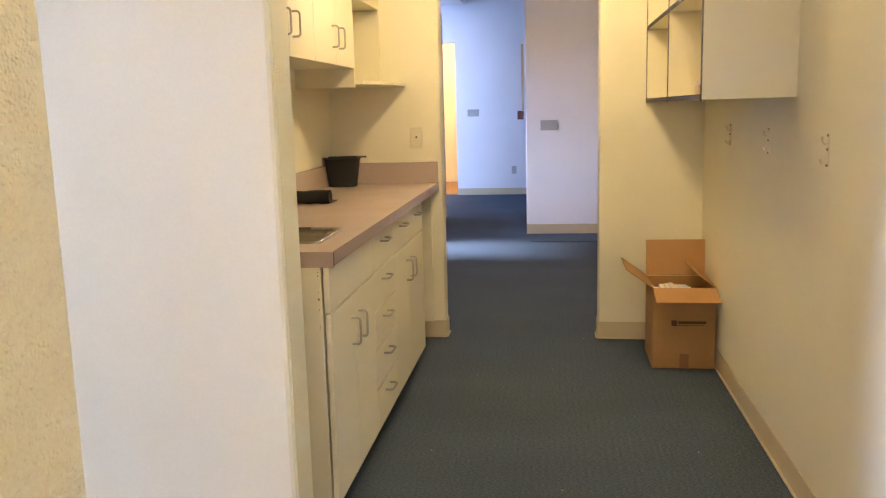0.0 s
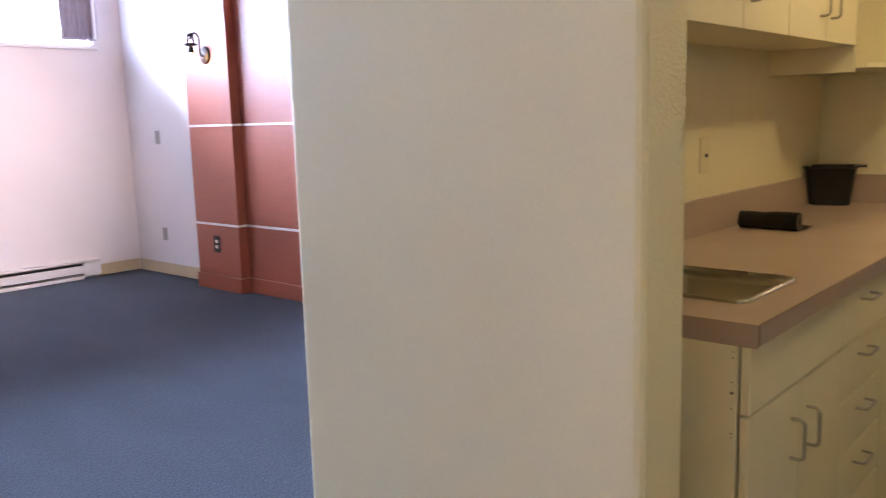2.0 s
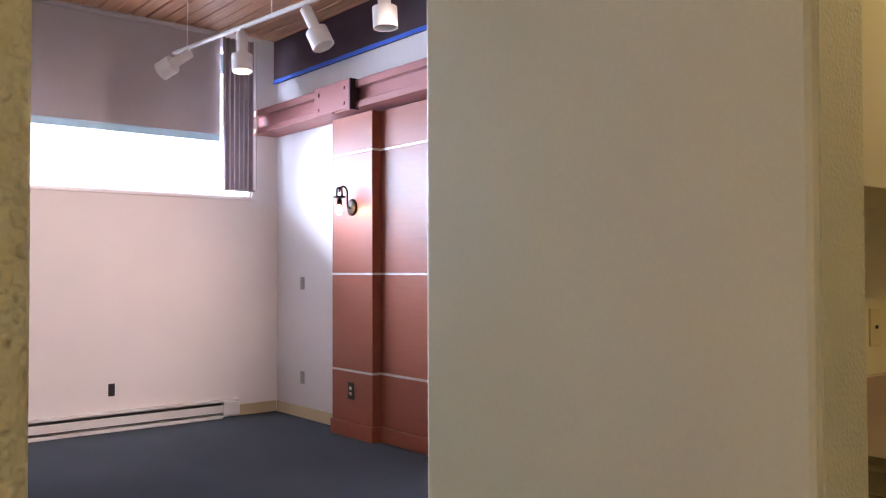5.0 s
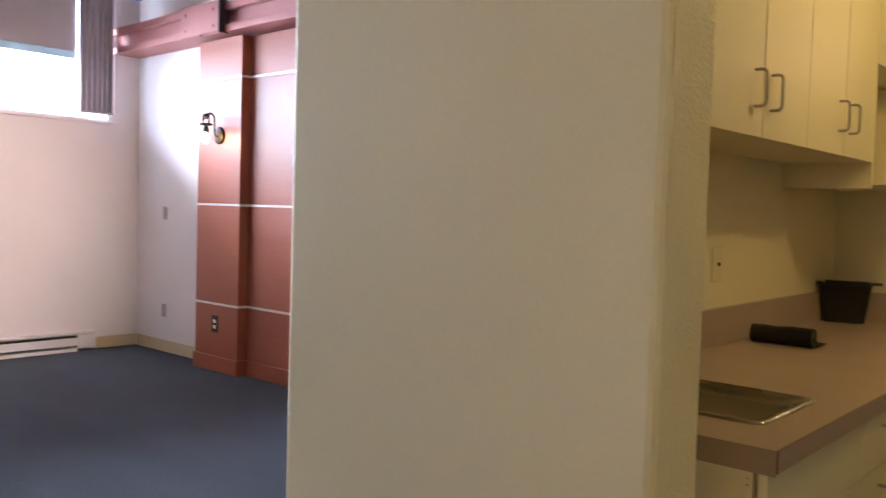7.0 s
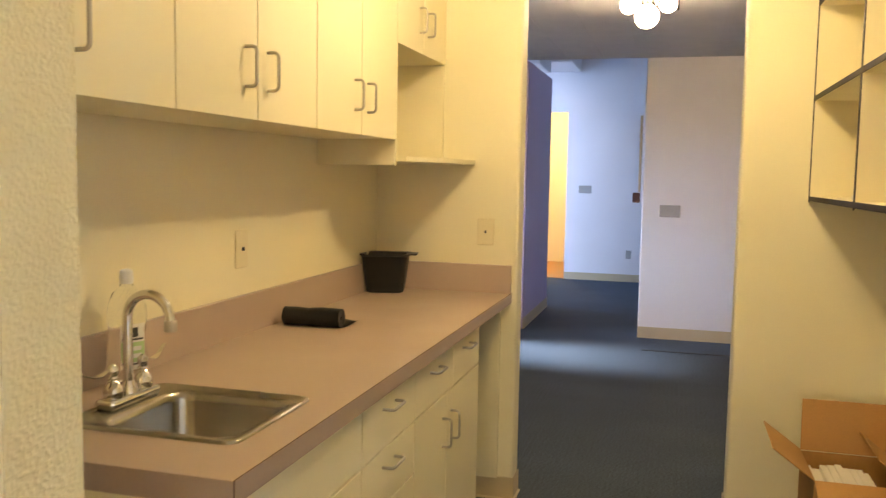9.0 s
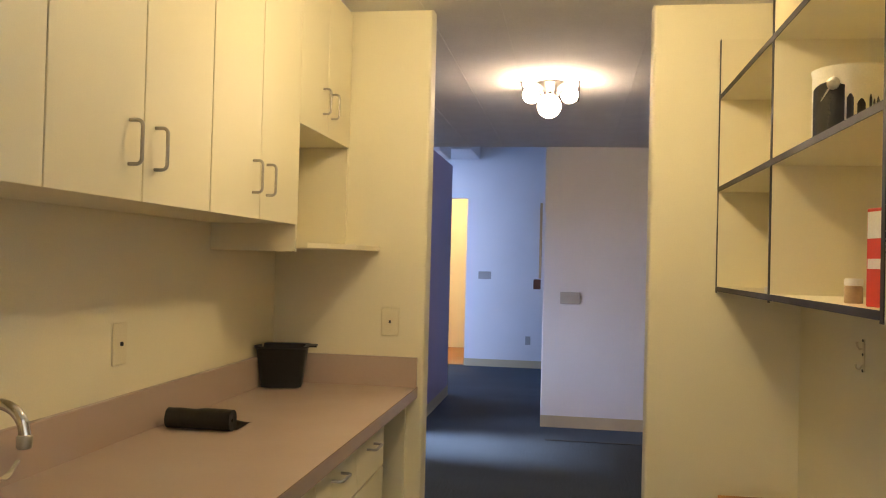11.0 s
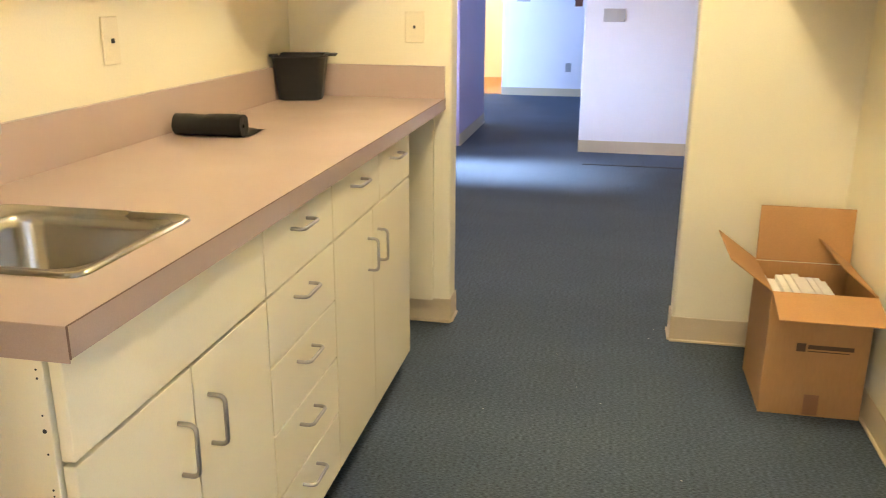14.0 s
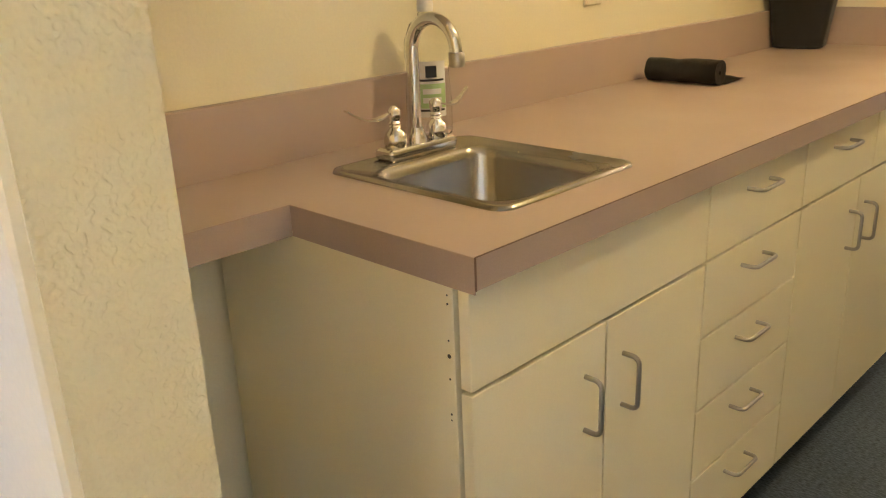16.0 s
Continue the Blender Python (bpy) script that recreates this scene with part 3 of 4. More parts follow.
def bag_roll():
    """Rolled bin bags with a loose end lying on the counter."""
    ob = thing("bag_roll", (-0.890, 4.070, COUNTER), "roll of black plastic bin bags with a loose end", "bag roll")
    bm = bmesh.new()
    n, m = 28, 16
    rows = []
    for j in range(m + 1):
        u = j / m
        row = []
        for i in range(n):
            a = 2 * math.pi * i / n
            r = 0.0295 + 0.0022 * noise.noise(Vector((u * 5, math.cos(a) * 1.3, math.sin(a) * 1.3))) + (0.0025 if u > 0.45 and 0.6 < a < 2.6 else 0)
            row.append(bm.verts.new((-0.100 + 0.200 * u, r * math.cos(a), 0.031 + r * math.sin(a))))
        rows.append(row)
    for a, b in zip(rows, rows[1:]):
        for i in range(n):
            bm.faces.new((a[i], a[(i + 1) % n], b[(i + 1) % n], b[i])).smooth = True
    core = [[bm.verts.new((x, 0.006 * math.cos(2 * math.pi * i / n), 0.031 + 0.006 * math.sin(2 * math.pi * i / n))) for i in range(n)] for x in (-0.098, 0.098)]
    for i in range(n):
        bm.faces.new((rows[0][i], core[0][i], core[0][(i + 1) % n], rows[0][(i + 1) % n]))
        bm.faces.new((rows[-1][i], rows[-1][(i + 1) % n], core[1][(i + 1) % n], core[1][i]))
        bm.faces.new((core[0][i], core[1][i], core[1][(i + 1) % n], core[0][(i + 1) % n]))
    part("roll", bm, BAG, ob)
    fl = bmesh.new()
    grid = [[fl.verts.new((-0.112 + 0.222 * i / 10, 0.005 + 0.12 * j / 6 - (0.03 if i < 3 else 0) * j / 6, 0.003 + 0.006 * noise.noise(Vector((i * 0.6, j * 0.7, 2))) * (j / 6) + 0.003 * (j / 6))) for j in range(7)] for i in range(11)]
    for i in range(10):
        for j in range(6):
            fl.faces.new((grid[i][j], grid[i + 1][j], grid[i + 1][j + 1], grid[i][j + 1])).smooth = True
    bmesh.ops.solidify(fl, geom=list(fl.faces), thickness=0.001)
    part("loose_end", fl, BAG, ob)
    return ob


bag_roll()


def waste_bin():
    ob = thing("waste_bin", (-0.950, 4.940, COUNTER + 0.0006, 0, 0, 14), "small black plastic bin with a flared rim", "bin")
    lv = [(0.066, 0.056, 0.020, 0.0), (0.078, 0.066, 0.024, 0.004), (0.098, 0.078, 0.028, 0.150), (0.100, 0.082, 0.028, 0.155), (0.106, 0.090, 0.030, 0.160), (0.106, 0.090, 0.030, 0.165), (0.088, 0.074, 0.027, 0.163), (0.068, 0.056, 0.022, 0.010)]
    bm = loft_bm([[(x, y, z) for x, y in rounded_ring(0, 0, a, b, r)] for a, b, r, z in lv])
    bm.verts.ensure_lookup_table()
    bm.faces.new(bm.verts[:24][::-1])
    part("bucket", bm, BLACK_PLASTIC, ob)
    part("spout_lip", box_bm(0.095, 0.136, -0.045, 0.045, 0.160, 0.166, 0.002), BLACK_PLASTIC, ob)
    return ob


waste_bin()


# upper cabinets
def wall_cabinet(y0, y1, z0, z1, hz, label, deep=-0.738, two=True):
    ob = thing("wall_cabinet", (0, 0, 0), label, "cabinet", "wall cabinets over the counter")
    part("body", box_bm(BACK + 0.001, deep - 0.0205, y0 + 0.0005, y1 - 0.0005, z0, z1, 0.001), CABINET, ob)
    mid = (y0 + y1) / 2
    for a, b, hy in ((y0, mid, mid - 0.060), (mid, y1, mid + 0.050)):
        d = front_panel("door", ob, a, b, z0 - 0.004, z1, deep)
        pull(d, deep, hy, hz)
    return ob


CT = CEIL - 0.004
for a in (2.389, 3.0725, 3.757):
    wall_cabinet(a, a + 0.6835 if a > 2.4 else 3.0725, 1.540, CT, 1.659, "cream laminate wall cabinet with a pair of doors")
# light box rail below the last cabinet and an open niche beside it
wall_cabinet(4.4415, 5.082, 1.885, CT, 2.005, "short cream wall cabinet above an open niche")
niche = thing("niche_shelf", (0, 0, 0), "open cream laminate niche with a projecting shelf", "shelf")
part("side_panel", box_bm(BACK + 0.001, -0.742, 4.4415, 4.459, 1.447, 1.8845, 0.001), CABINET, niche)
part("side_panel", box_bm(BACK + 0.001, -0.742, 5.0655, 5.083, 1.480, 1.8805, 0.001), CABINET, niche)
part("shelf", box_bm(BACK + 0.001, -0.740, 4.4595, 5.083, 1.462, 1.4795, 0.001), CABINET, niche)
wedge = bmesh.new()
low, high = ([wedge.verts.new((x, y, z)) for x, y in ((-0.7395, 4.46), (-0.705, 4.46), (-0.600, 4.72), (-0.600, 5.083), (-0.7395, 5.083))] for z in (1.462, 1.4795))
wedge.faces.new(low[::-1])
wedge.faces.new(high)
for k in range(5):
    wedge.faces.new((low[k], low[(k + 1) % 5], high[(k + 1) % 5], high[k]))
part("front_shelf", wedge, CABINET, niche)


# cubby shelves
def cubby():
    x0, x1, ya, ym, yb, z0 = 0.730, 1.044, 3.330, 4.210, 5.084, 1.340
    ob = thing("cubby_shelves", (0, 0, 0), "cream laminate wall cubby with black edge banding", "shelf")
    t = 0.018
    for y, top in ((ya, CT), (ym - t / 2, CT), (yb - t, 2.31)):
        p = part("upright", box_bm(x0 + 0.0025, x1, y, y + t, z0, top), CABINET, ob)
        part("edge_band", box_bm(x0, x0 + 0.0024, y, y + t, z0 - 0.006, top), BLACK_EDGE, p, "black edge band")
    part("back_panel", box_bm(x1 - 0.006, x1, ya + t, yb - t, z0 + 0.020, 2.40), CABINET, ob)
    for a, b in ((ya + t, ym - t / 2), (ym + t / 2, yb - t)):
        for z in (z0, 1.722, 2.077):
            p = part("shelf", box_bm(x0 + 0.0025, x1 - 0.0065, a + 0.0005, b - 0.0005, z, z + t), CABINET, ob)
            part("edge_band", box_bm(x0, x0 + 0.0024, a + 0.0005, b - 0.0005, z, z + t), BLACK_EDGE, p, "black edge band")
    return ob


cubby()
SH = 1.358


def paint_can():
    ob = thing("paint_can", (0.868, 3.98, 1.7405), "open paint can with black paint drips and wire handle", "can")
    part("body", turned_bm([(0.088, 0), (0.090, 0.003), (0.089, 0.008), (0.089, 0.185), (0.092, 0.190), (0.092, 0.196), (0.082, 0.196), (0.082, 0.170)], sides=28), PAINT_CAN, ob)
    for a, w, z0 in ((214, 31, 0.0), (253, 5, 0.18), (269, 6, 0.12), (283, 2, 0.33), (289, 2, 0.36), (296, 3, 0.30), (140, 10, 0.02)):
        bm = bmesh.new()
        cols = []
        for i in range(7):
            f = i / 6
            an = radians(a - w + 2 * w * f)
            zt = (0.150 if w > 20 else 0.112) - 0.015 * abs(math.sin(a * 0.31))
            cols.append([bm.verts.new((r * math.cos(an), r * math.sin(an), z)) for r, z in ((0.0893, z0 * 0.2 + 0.004), (0.0905, z0 * 0.2 + 0.004), (0.0905, zt + 0.012 * math.sin(f * 3.14)), (0.0893, zt + 0.012 * math.sin(f * 3.14)))])
        for p, q in zip(cols, cols[1:]):
            for k in range(4):
                bm.faces.new((p[k], p[(k + 1) % 4], q[(k + 1) % 4], q[k])).smooth = True
        part("drip", bm, DRIP, ob, "glossy black paint drip")
    ear = part("ear", turned_bm([(0.016, 0), (0.016, 0.004), (0.008, 0.008)], sides=14), NICKEL, ob)
    ear.matrix_basis = pose(-0.0606, -0.0697, 0.150, 0, -90, 49)
    part("wire_handle", tube_bm([(-0.064 * math.cos(radians(a)) - 0.055 * math.sin(radians(a)) , -0.073 * math.cos(radians(a)) + 0.075 * math.sin(radians(a)), 0.150 - 0.10 * math.sin(radians(a))) for a in range(0, 181, 12)], 0.0018, 6), NICKEL, ob)
    return ob


paint_can()


def small_item(name, at, prof, mat, label, cat, cap=None):
    ob = thing(name, at, label, cat)
    part("body", turned_bm(prof, sides=16), mat, ob)
    if cap:
        part("cap", turned_bm(cap, sides=16), PAPER, ob)
    return ob


tall = thing("red_carton", (0.80, 3.49, SH + 0.0005, 0, 0, 12), "tall red and white printed carton standing on the shelf", "carton")
part("body", box_bm(-0.035, 0.035, -0.03, 0.03, 0, 0.195, 0.002), RED_LABEL, tall)
part("white_panel", box_bm(-0.0358, -0.0351, -0.026, 0.026, 0.135, 0.188), PAPER, tall)
part("lettering", box_bm(-0.0358, -0.0351, -0.024, 0.024, 0.075, 0.095), PAPER, tall)
small_item("small_jar", (0.785, 3.665, SH + 0.0005), [(0.018, 0), (0.019, 0.004), (0.019, 0.034), (0.016, 0.038)], OAK, "small amber jar with a pale lid", "jar", [(0.019, 0.0385), (0.019, 0.052), (0.017, 0.054)])
tagged(part("paper_scrap", box_bm(0.745, 0.785, 4.26, 4.33, SH + 0.0005, SH + 0.020, 0.004), PAPER), "small crumpled white paper pack on the shelf", "paper")


# plates
def wall_plate(at, kind, label, w=0.070, h=0.116, mat=None, cat="switch"):
    """A cover plate facing -y before turning."""
    ob = thing("wall_plate" if cat != "switch" else "light_switch", at, label, cat)
    part("plate", box_bm(-w / 2, w / 2, -0.006, -0.0004, -h / 2, h / 2, 0.0025), mat or IVORY, ob)
    if kind == "switch":
        for k in range(max(1, round(w / 0.07))):
            cx = (k - (max(1, round(w / 0.07)) - 1) / 2) * 0.046
            part("toggle", box_bm(cx - 0.004, cx + 0.004, -0.014, -0.0062, -0.006, 0.006, 0.002), DARK_PLASTIC if mat is None else mat, ob)
    elif kind == "outlet":
        for s in (-1, 1):
            part("socket", box_bm(-0.017, 0.017, -0.0085, -0.0062, s * 0.022 - 0.013, s * 0.022 + 0.013, 0.002), PAPER if mat is DARK_PLASTIC else (mat or IVORY), ob)
    return ob


wall_plate((-0.547, 5.085, 1.176), "switch", "ivory single toggle light switch on the wall", 0.075, 0.115)
wall_plate((-1.045, 3.874, 1.178, 0, 0, 90), "switch", "ivory toggle switch plate above the backsplash", 0.072, 0.118)
wall_plate((0.177, 9.163, 1.136), "switch", "grey three-gang light switch", 0.175, 0.105, PLATE_GREY)
wall_plate((-1.0, 13.25, 1.257), "switch", "grey three-gang light switch", 0.175, 0.105, PLATE_GREY)
wall_plate((-0.386, 13.25, 0.376), "outlet", "grey plastic wall outlet plate", 0.07, 0.115, PLATE_GREY, "outlet")


# cardboard box
def cardboard_box():
    x0, x1, y0, y1, h, t = 0.722, 1.030, 4.540, 4.880, 0.412, 0.005
    ob = thing("cardboard_box", (x0, y0, 0.001), "open brown cardboard box with paper files inside", "box")
    w, d = x1 - x0, y1 - y0
    bot = part("bottom", box_bm(0, w, 0, d, 0, t), CARD, ob)
    for a, b, c, e, nm in ((0, w, 0, t, "front_side"), (0, w, d - t, d, "back_side"), (0, t, t + 0.0003, d - t - 0.0003, "end_side"), (w - t, w, t + 0.0003, d - t - 0.0003, "end_side")):
        part(nm, box_bm(a, b, c, e, t + 0.0003, h, 0.0015), CARD, ob)

    def flap(nm, at, length, depth, turn, tilt):
        bm = box_bm(0, length, 0, depth, -t / 2, t / 2, 0.0015)
        f = part(nm, bm, CARD_IN, ob)
        f.matrix_basis = pose(*at, 0, 0, turn) @ pose(0, 0, 0, tilt, 0, 0)
    flap("flap", (w, 0, h + 0.003), w, 0.150, 180, -16)
    flap("flap", (0, d, h + 0.003), w, 0.192, 0, 86)
    flap("flap", (0, 0, h + 0.003), d, 0.165, 90, 36)
    flap("flap", (w, d, h + 0.003), d, 0.140, 270, 142)
    part("print_logo", box_bm(0.092, 0.120, -0.0006, -0.0001, 0.222, 0.250), PRINT, ob, "dark printed square mark")
    part("print_bar", box_bm(0.126, 0.262, -0.0006, -0.0001, 0.232, 0.246), PRINT, ob, "dark printed lettering bar")
    part("print_bar", box_bm(0.126, 0.250, -0.0006, -0.0001, 0.223, 0.226), PRINT, ob)
    part("tape", box_bm(0.135, 0.180, -0.0006, -0.0001, 0.004, 0.075), PACK_TAPE, ob, "strip of brown packing tape")
    return ob


cardboard_box()
xf = 0.735
for i in range(9):
    wdt = random.uniform(0.018, 0.030)
    if xf + wdt > 0.985:
        break
    top = random.uniform(0.355, 0.382)
    tagged(part("paper_file", box_bm(xf, xf + wdt - 0.0015, 4.560, 4.85, 0.0065, top, 0.001), PAPER), "white paper file standing in the box", "file", "paper files in the box")
    xf += wdt


# ceiling lights
def globe_light(x, y, z, glow, label):
    ob = thing("ceiling_light", (x, y, z), label, "ceiling light", "ceiling lights with three globes")
    part("canopy", turned_bm([(0.030, -0.075), (0.045, -0.070), (0.060, -0.030), (0.085, -0.012), (0.090, -0.0005)], sides=24), NICKEL, ob)
    for sx, sy, w, d in ((-0.162, 0.20, 0.010, 0.560), (0.162, 0.20, 0.010, 0.560)):
        part("trim_bar", box_bm(sx - w / 2, sx + w / 2, sy - d / 2, sy + d / 2, -0.010, -0.0005, 0.002), IRON, ob, "thin dark metal trim")
    for a, low, size in ((270, -0.150, 0.066), (22, -0.054, 0.050), (158, -0.054, 0.050)):
        dx, dy = math.cos(radians(a)), math.sin(radians(a))
        part("arm", tube_bm([(0.03 * dx, 0.03 * dy, -0.045), (0.10 * dx, 0.10 * dy, low + 0.012)], 0.014, 10), NICKEL, ob)
        g = bmesh.new()
        bmesh.ops.create_uvsphere(g, u_segments=20, v_segments=12, radius=size)
        bmesh.ops.translate(g, vec=(0.118 * dx, 0.118 * dy, low), verts=g.verts)
        for f in g.faces:
            f.smooth = True
        part("globe", g, glow, ob, "lit frosted glass globe")
    return ob


globe_light(0.037, 6.53, CEIL + 0.012, GLOBE, "lit three-globe ceiling light in the hall")
globe_light(0.12, 4.05, CEIL, KGLOBE, "lit three-globe ceiling light over the kitchen")
globe_light(0.35, 0.0, CEIL, CGLOBE, "lit three-globe ceiling light in the corridor")


def coat_hook(y):
    """A two-prong metal coat hook on the side wall."""
    ob = thing("coat_hook", (1.045, y, 1.18), "two-prong metal coat hook on an ivory plate on the wall", "hook", "coat hooks along the wall")
    part("plate", box_bm(-0.004, -0.0004, -0.008, 0.008, -0.050, 0.050, 0.0015), IVORY, ob)
    for z in (0.044, 0.002, -0.046):
        part("screw", tube_bm([(-0.0041, 0, z), (-0.0060, 0, z)], 0.0045, 8), IRON, ob, "dark screw head")
    part("upper_prong", tube_bm([(-0.004, 0, 0.020), (-0.014, 0, 0.018), (-0.020, 0, 0.026), (-0.022, 0, 0.040)], [0.003, 0.003, 0.003, 0.005], 8), IVORY, ob)
    part("lower_prong", tube_bm([(-0.004, 0, -0.028), (-0.014, 0, -0.042), (-0.022, 0, -0.038), (-0.024, 0, -0.026)], [0.003, 0.003, 0.003, 0.004], 8), IVORY, ob)
    return ob


for hook_y in (4.385, 3.68, 2.975):
    coat_hook(hook_y)


# ---- window room ----
YP, YR, YW = 4.980, 5.060, 5.140      # pilaster face, recessed panel face, wall face
PX0, PX1 = -5.905, -5.318
panelling = thing("wood_panelling", (0, 0, 0), "cherry-stained wood wall panelling with metal strips", "panelling")
LV = [0.11, 0.535, 1.320, 2.303, 2.62]
for i, (a, b) in enumerate(zip(LV, LV[1:])):
    part("pilaster_panel", box_bm(PX0, PX1, YP, YW - 0.002, a + 0.009, b - 0.009, 0.003), CHERRY, panelling)
    for x0, x1 in ((PX1 + 0.002, -3.60), (-3.597, -1.205)):
        part("panel", box_bm(x0, x1, YR, YW - 0.002, a + 0.009, b - 0.009, 0.003), CHERRY, panelling)
for z in LV[1:4]:
    part("strip", box_bm(PX0, PX1 + 0.003, YP - 0.003, YW - 0.003, z - 0.0085, z + 0.0085, 0.001), SILVER, panelling, "pale metal reveal strip")
    part("strip", box_bm(PX1 + 0.004, -1.205, YR - 0.003, YW - 0.003, z - 0.0085, z + 0.0085, 0.001), SILVER, panelling, "pale metal reveal strip")
part("plinth", box_bm(PX0 - 0.012, PX1 + 0.012, YP - 0.014, YW - 0.002, 0, 0.118, 0.004), CHERRY, panelling)
part("plinth", box_bm(PX1 + 0.0125, -1.205, YR - 0.014, YW - 0.002, 0, 0.118, 0.004), CHERRY, panelling)


def steel_beam():
    """Painted I-beam with a bolted splice plate."""
    ob = thing("steel_beam", (0, 0, 0), "mauve-painted steel beam with a bolted splice plate", "beam")
    z0, z1 = 2.635, 2.860
    for x0, x1, dy in ((-7.158, -5.75, 0.0), (-5.75, -1.205, 0.02)):
        yf = 4.880 + dy
        part("web", box_bm(x0, x1, yf + 0.055, yf + 0.075, z0 + 0.02, z1 - 0.02), BEAM, ob)
        part("flange", box_bm(x0, x1, yf, YW - 0.002, z0, z0 + 0.055, 0.004), BEAM, ob)
        part("flange", box_bm(x0, x1, yf, YW - 0.002, z1 - 0.060, z1, 0.004), BEAM, ob)
    plate = part("splice_plate", box_bm(-6.0, -5.47, 4.862, 4.878, z0 + 0.004, z1 + 0.012, 0.002), BEAM, ob)
    for x in (-5.93, -5.54):
        for z in (z0 + 0.05, z1 - 0.05):
            part("bolt", tube_bm([(x, 4.852, z), (x, 4.8615, z)], 0.014, 6), BEAM, plate)
    part("stiffener", box_bm(-5.455, -5.435, 4.85, 4.9355, z0 - 0.01, z1 + 0.010), DARK_BAND, ob, "dark end plate")
    return ob


steel_beam()
slab("dark_frieze", -7.158, -1.2, 5.10, 5.138, 3.16, 3.558, DARK_BAND, "dark purple painted band under the ceiling", "trim")
slab("tape_line", -7.158, -1.2, 5.096, 5.0995, 3.150, 3.185, TAPE, "line of blue masking tape", "trim")

# window
window = thing("window_1", (0, 0, 0), "wide high window with white frame", "window", "", "structure")
for a, b, c, d in ((WIN_Y0, WIN_Y1, WIN_Z0, WIN_Z0 + 0.018), (WIN_Y0, WIN_Y1, WIN_Z1 - 0.035, WIN_Z1), (WIN_Y0, WIN_Y0 + 0.04, WIN_Z0 + 0.0182, WIN_Z1 - 0.0352), (WIN_Y1 - 0.04, WIN_Y1, WIN_Z0 + 0.0182, WIN_Z1 - 0.0352), (2.05, 2.09, WIN_Z0 + 0.0182, WIN_Z1 - 0.0352)):
    part("window_frame", box_bm(-7.235, -7.165, a, b, c, d, 0.003), WHITE_METAL, window)
part("sill", box_bm(-7.165, -7.140, WIN_Y0 - 0.02, WIN_Y1 + 0.02, WIN_Z0 - 0.022, WIN_Z0 + 0.004, 0.003), WHITE_METAL, window)
pane = part("pane", box_bm(-7.222, -7.218, WIN_Y0 + 0.04, WIN_Y1 - 0.04, WIN_Z0 + 0.019, WIN_Z1 - 0.036), GLASS, window)
pane.visible_shadow = False

blind = thing("roller_blind", (0, 0, 0), "grey roller blind drawn half down over the window", "blind")
part("fabric", box_bm(-7.128, -7.125, 0.42, 4.535, 2.60, 3.53), BLIND, blind)
part("hem_bar", box_bm(-7.134, -7.120, 0.42, 4.535, 2.535, 2.60, 0.004), BLIND_BAR, blind, "pale teal hem bar")
part("tube", tube_bm([(-7.115, 0.42, 3.53), (-7.115, 4.535, 3.53)], 0.022, 12), BLIND, blind)


def curtain():
    ob = thing("curtain", (0, 0, 0), "narrow mauve vertical blind strips gathered beside the window", "curtain")
    bm = bmesh.new()
    n = 40
    for z0, z1 in ((2.10, 3.50),):
        cols = []
        for i in range(n + 1):
            f = i / n
            y = 4.545 + 0.315 * f
            x = -7.095 + 0.022 * math.sin(f * 42)
            cols.append([bm.verts.new((x, y + (0.02 if z == z0 else 0) * (0.5 - f), z)) for z in (z0, z1)] + [bm.verts.new((x + 0.003, y, z)) for z in (z1, z0)])
        for p, q in zip(cols, cols[1:]):
            for k in range(4):
                bm.faces.new((p[k], p[(k + 1) % 4], q[(k + 1) % 4], q[k])).smooth = True
    part("drape", bm, CURTAIN, ob)
    part("hem", box_bm(-7.12, -7.07, 4.545, 4.86, 2.085, 2.10, 0.003), CURTAIN, ob)
    part("rod", tube_bm([(-7.060, 4.87, 2.10), (-7.060, 4.87, 3.50)], 0.006, 8), WHITE_METAL, ob)
    return ob


curtain()


def heater():
    ob = thing("baseboard_heater", (0, 0, 0), "white electric baseboard heater along the wall", "heater")
    y0, y1 = 1.6, 4.720
    part("back", box_bm(-7.1595, -7.150, y0, y1, 0.022, 0.170, 0.002), WHITE_METAL, ob)
    part("hood", box_bm(-7.1495, -7.090, y0, y1, 0.148, 0.170, 0.004), WHITE_METAL, ob)
    part("cover", box_bm(-7.098, -7.090, y0, y1 - 0.16, 0.052, 0.122, 0.003), WHITE_METAL, ob)
    part("end_cap", box_bm(-7.1495, -7.088, y1 - 0.16, y1, 0.024, 0.1475, 0.004), WHITE_METAL, ob)
    part("foot_rail", box_bm(-7.1495, -7.090, y0, y1 - 0.162, 0.0, 0.030, 0.003), WHITE_METAL, ob)
    part("heating_element", box_bm(-7.140, -7.105, y0, y1 - 0.165, 0.045, 0.135), DARK_PLASTIC, ob, "dark heating element")
    return ob


heater()
wall_plate((-7.16, 3.582, 0.345, 0, 0, 90), "", "open dark outlet box in the wall", 0.055, 0.105, DARK_PLASTIC, "outlet")
wall_plate((-6.672, YW, 1.23), "outlet", "grey wall outlet plate", 0.07, 0.115, PLATE_GREY, "outlet")
wall_plate((-6.672, YW, 0.365), "outlet", "grey plastic wall outlet near the floor", 0.07, 0.115, PLATE_GREY, "outlet")
wall_plate((-5.62, YP, 0.375), "outlet", "dark plate with white sockets on the panelling", 0.085, 0.135, DARK_PLASTIC, "outlet")


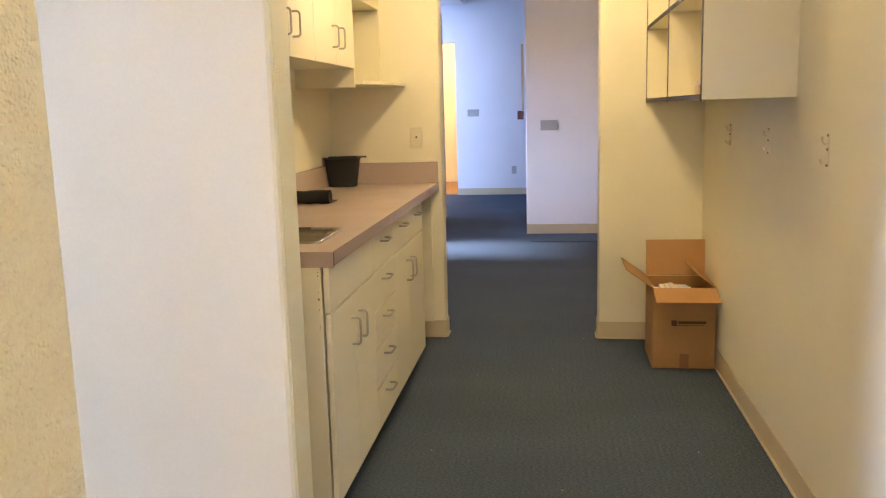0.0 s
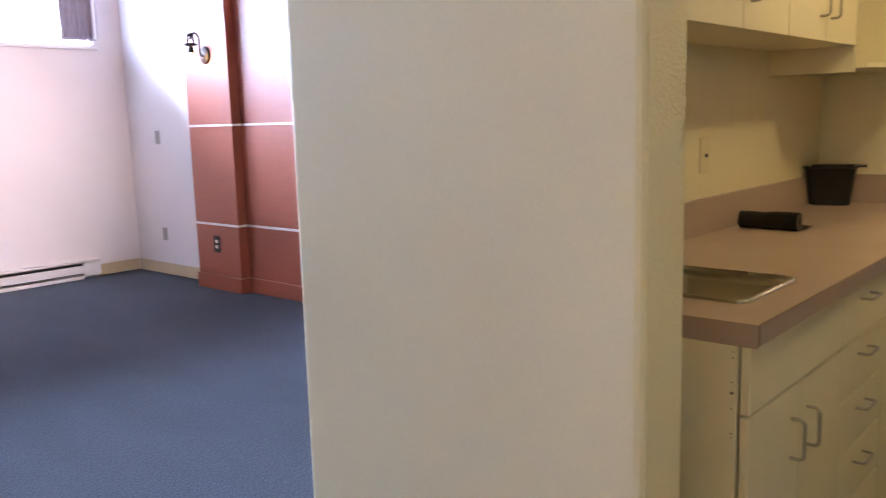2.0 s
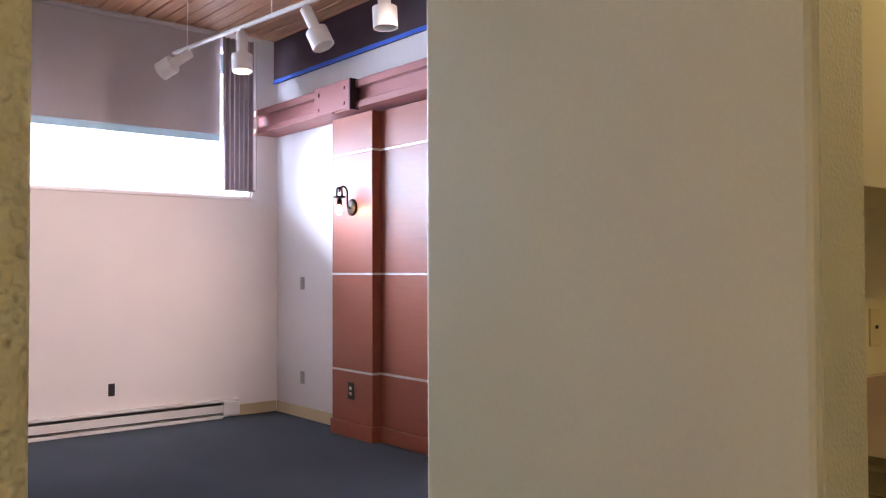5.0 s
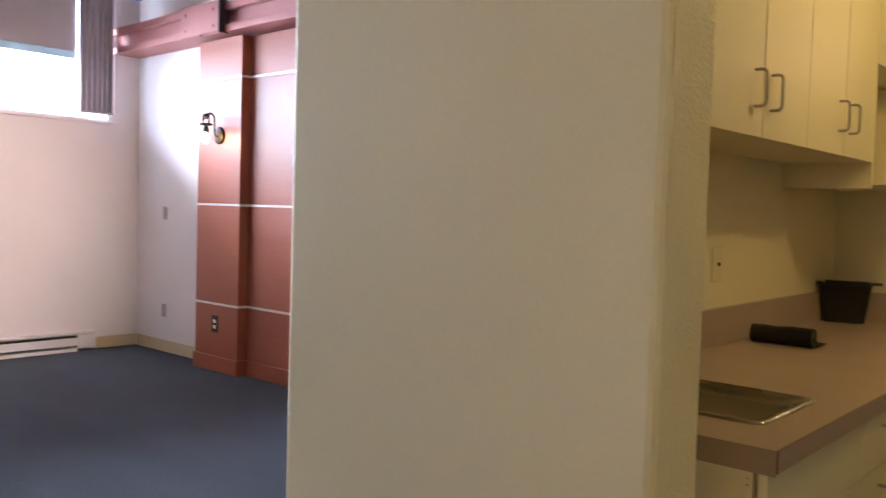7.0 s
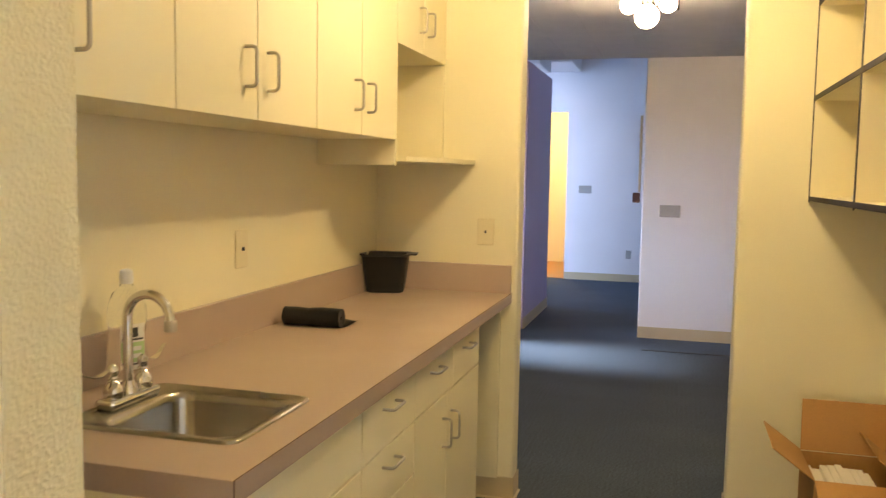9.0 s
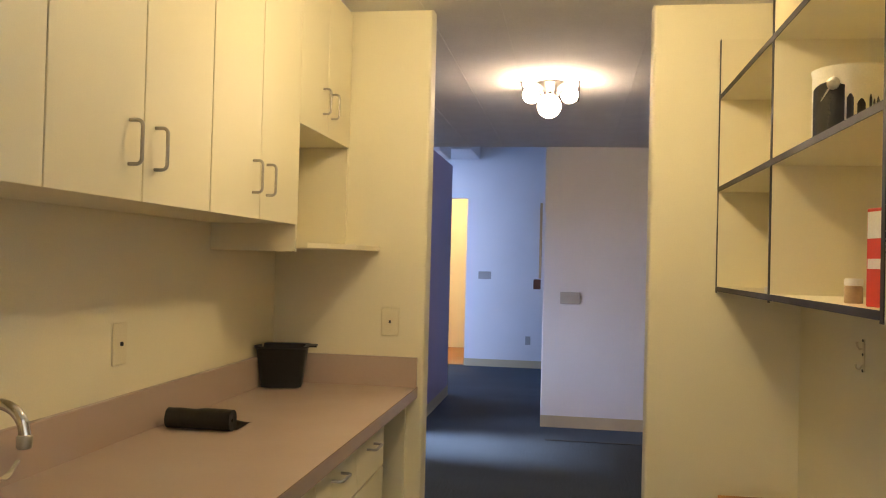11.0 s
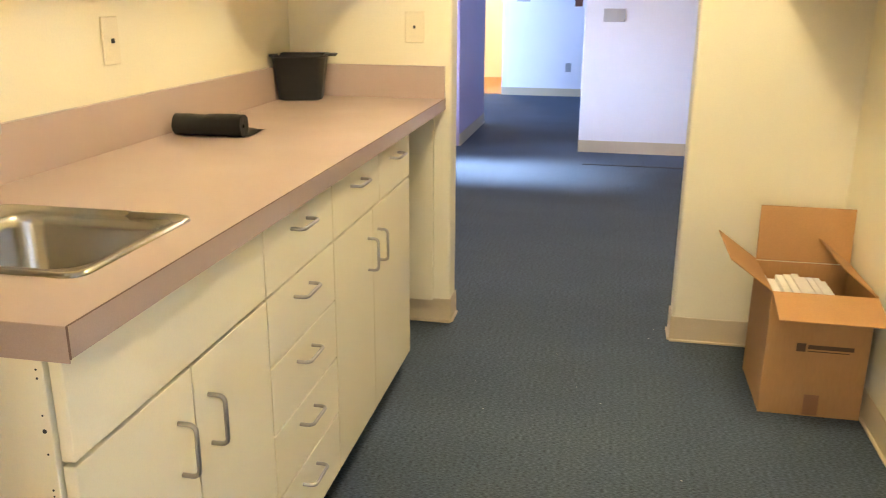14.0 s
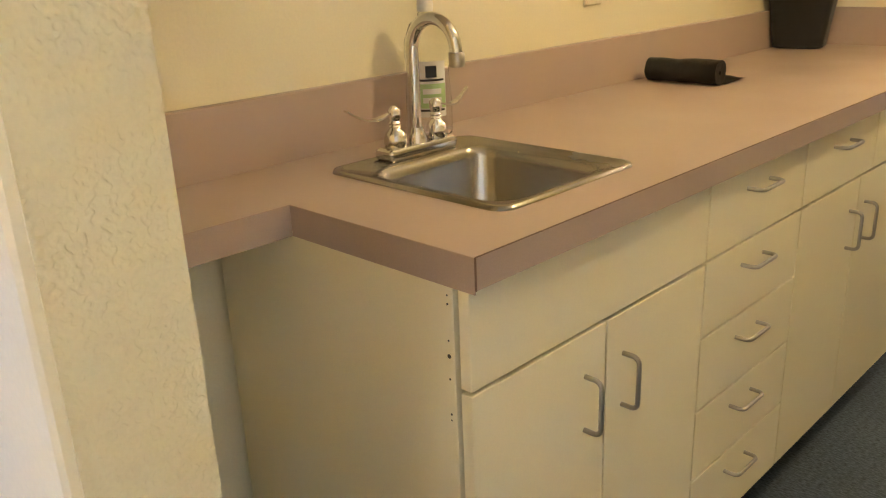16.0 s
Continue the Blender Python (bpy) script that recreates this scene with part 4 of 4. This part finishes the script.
def sconce():
    """Iron wall lamp: round plate, curved arm and a hanging lit bulb."""
    ob = thing("wall_sconce", (-5.60, YP, 1.86), "black iron wall sconce with a lit amber bulb", "wall lamp")
    bm = turned_bm([(0.070, 0), (0.070, 0.008), (0.060, 0.016), (0.02, 0.02)], sides=24)
    bmesh.ops.rotate(bm, cent=(0, 0, 0), matrix=Matrix.Rotation(radians(90), 3, "X"), verts=bm.verts)
    bmesh.ops.translate(bm, vec=(0, -0.0005, 0), verts=bm.verts)
    part("wall_plate", bm, IRON, ob)
    pts = [(0, -0.018, -0.01), (0, -0.045, 0.0), (0, -0.050, 0.03)] + [(0, -0.05 - (0.0375 - 0.0375 * math.cos(radians(a))), 0.115 + 0.05 * math.sin(radians(a))) for a in range(0, 181, 15)]
    part("arm", tube_bm(pts, 0.008, 8), IRON, ob)
    part("bell_cap", turned_bm([(0.010, 0.160), (0.024, 0.150), (0.030, 0.140), (0.026, 0.138)], (0, -0.125, 0)), IRON, ob)
    for a in range(0, 360, 90):
        c, s = math.cos(radians(a + 20)), math.sin(radians(a + 20))
        part("cage_bar", tube_bm([(0.027 * c, -0.125 + 0.027 * s, 0.140), (0.031 * c, -0.125 + 0.031 * s, 0.085)], 0.0045, 6), IRON, ob)
    part("disc", turned_bm([(0.020, 0.066), (0.050, 0.070), (0.052, 0.078), (0.050, 0.084), (0.015, 0.088)], (0, -0.125, 0), 24), IRON, ob)
    part("socket", turned_bm([(0.014, 0.012), (0.022, 0.018), (0.020, 0.050), (0.012, 0.0655)], (0, -0.125, 0)), IRON, ob)
    part("bulb", turned_bm([(0.010, 0.0115), (0.018, -0.005), (0.026, -0.030), (0.024, -0.052), (0.010, -0.066)], (0, -0.125, 0)), BULB, ob, "lit amber bulb")
    return ob


sconce()


def track_lights():
    """Ceiling-hung track with cylinder heads."""
    z = 3.06
    ob = thing("track_light", (-6.284, 3.766, z, 0, 0, 5.5), "white suspended track with four spotlight heads and two added fill heads", "track light")
    part("track", box_bm(0, 4.6, -0.017, 0.017, -0.010, 0.010, 0.003), WHITE_METAL, ob)
    for x in (0.21, 1.36, 2.8, 4.2):
        r = part("rod", tube_bm([(x, 0, 0.0105), (x, 0, 0.497)], 0.005, 6), WHITE_METAL, ob)
        part("canopy", turned_bm([(0.06, 0.470), (0.065, 0.478), (0.065, 0.4985)], (x, 0, 0), 16), WHITE_METAL, r)
    # the last two lit heads are unseen additions that carry the wall fill
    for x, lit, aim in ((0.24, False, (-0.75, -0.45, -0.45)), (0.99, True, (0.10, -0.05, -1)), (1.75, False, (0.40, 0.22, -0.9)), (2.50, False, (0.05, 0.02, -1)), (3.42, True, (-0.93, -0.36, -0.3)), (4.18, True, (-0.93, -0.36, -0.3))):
        part("stem", tube_bm([(x, 0, -0.0105), (x, 0, -0.055)], 0.012, 10), WHITE_METAL, ob)
        q = Vector(aim).normalized().to_track_quat("-Z", "Y").to_matrix().to_4x4()
        head = part("head", turned_bm([(0.010, 0.012), (0.034, 0.010), (0.038, 0.004), (0.038, -0.150), (0.070, -0.154), (0.072, -0.160), (0.072, -0.275), (0.064, -0.275), (0.062, -0.245)], sides=26), WHITE_METAL, ob)
        head.matrix_basis = Matrix.Translation((x, 0, -0.048)) @ q
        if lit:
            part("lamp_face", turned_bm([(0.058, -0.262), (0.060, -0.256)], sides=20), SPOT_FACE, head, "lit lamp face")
    return ob


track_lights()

# ---- far rooms ----
door_trim = thing("door_trim", (-0.10, 9.33, 0), "narrow light wood trim with a dark latch block", "trim")
part("strip", box_bm(-0.010, 0.012, 0, 0.03, 1.295, 1.98, 0.002), OAK, door_trim)
part("latch", box_bm(-0.055, 0.010, -0.012, -0.0005, 1.20, 1.29, 0.004), RUST, door_trim)
duct = thing("ceiling_duct", (0, 0, 0), "white boxed duct under the far ceiling", "duct")
part("casing", box_bm(-3.0, -1.10, 12.2, 13.24, 2.86, 3.59, 0.01), PAINT_WHITE, duct)
part("lower_casing", box_bm(-3.0, -1.36, 11.3, 12.199, 2.72, 3.59, 0.01), PAINT_WHITE, duct)
slab("carpet_seam", 0.0, 2.4, 8.59, 8.61, 0.0, 0.006, KICK, "dark carpet seam strip", "trim", 0.002)

# lint on the carpet
lint = bmesh.new()
for k in range(16):
    lx, ly = random.uniform(-0.42, 1.0), random.uniform(2.9, 5.3)
    s = random.uniform(0.0008, 0.0016)
    box_bm(lx - s, lx + s, ly - s * 0.6, ly + s * 0.6, 0.0006, 0.0006 + s, s * 0.2, lint)
tagged(part("lint", lint, PAPER), "tiny pale specks of lint on the carpet", "lint", "", "stuff")
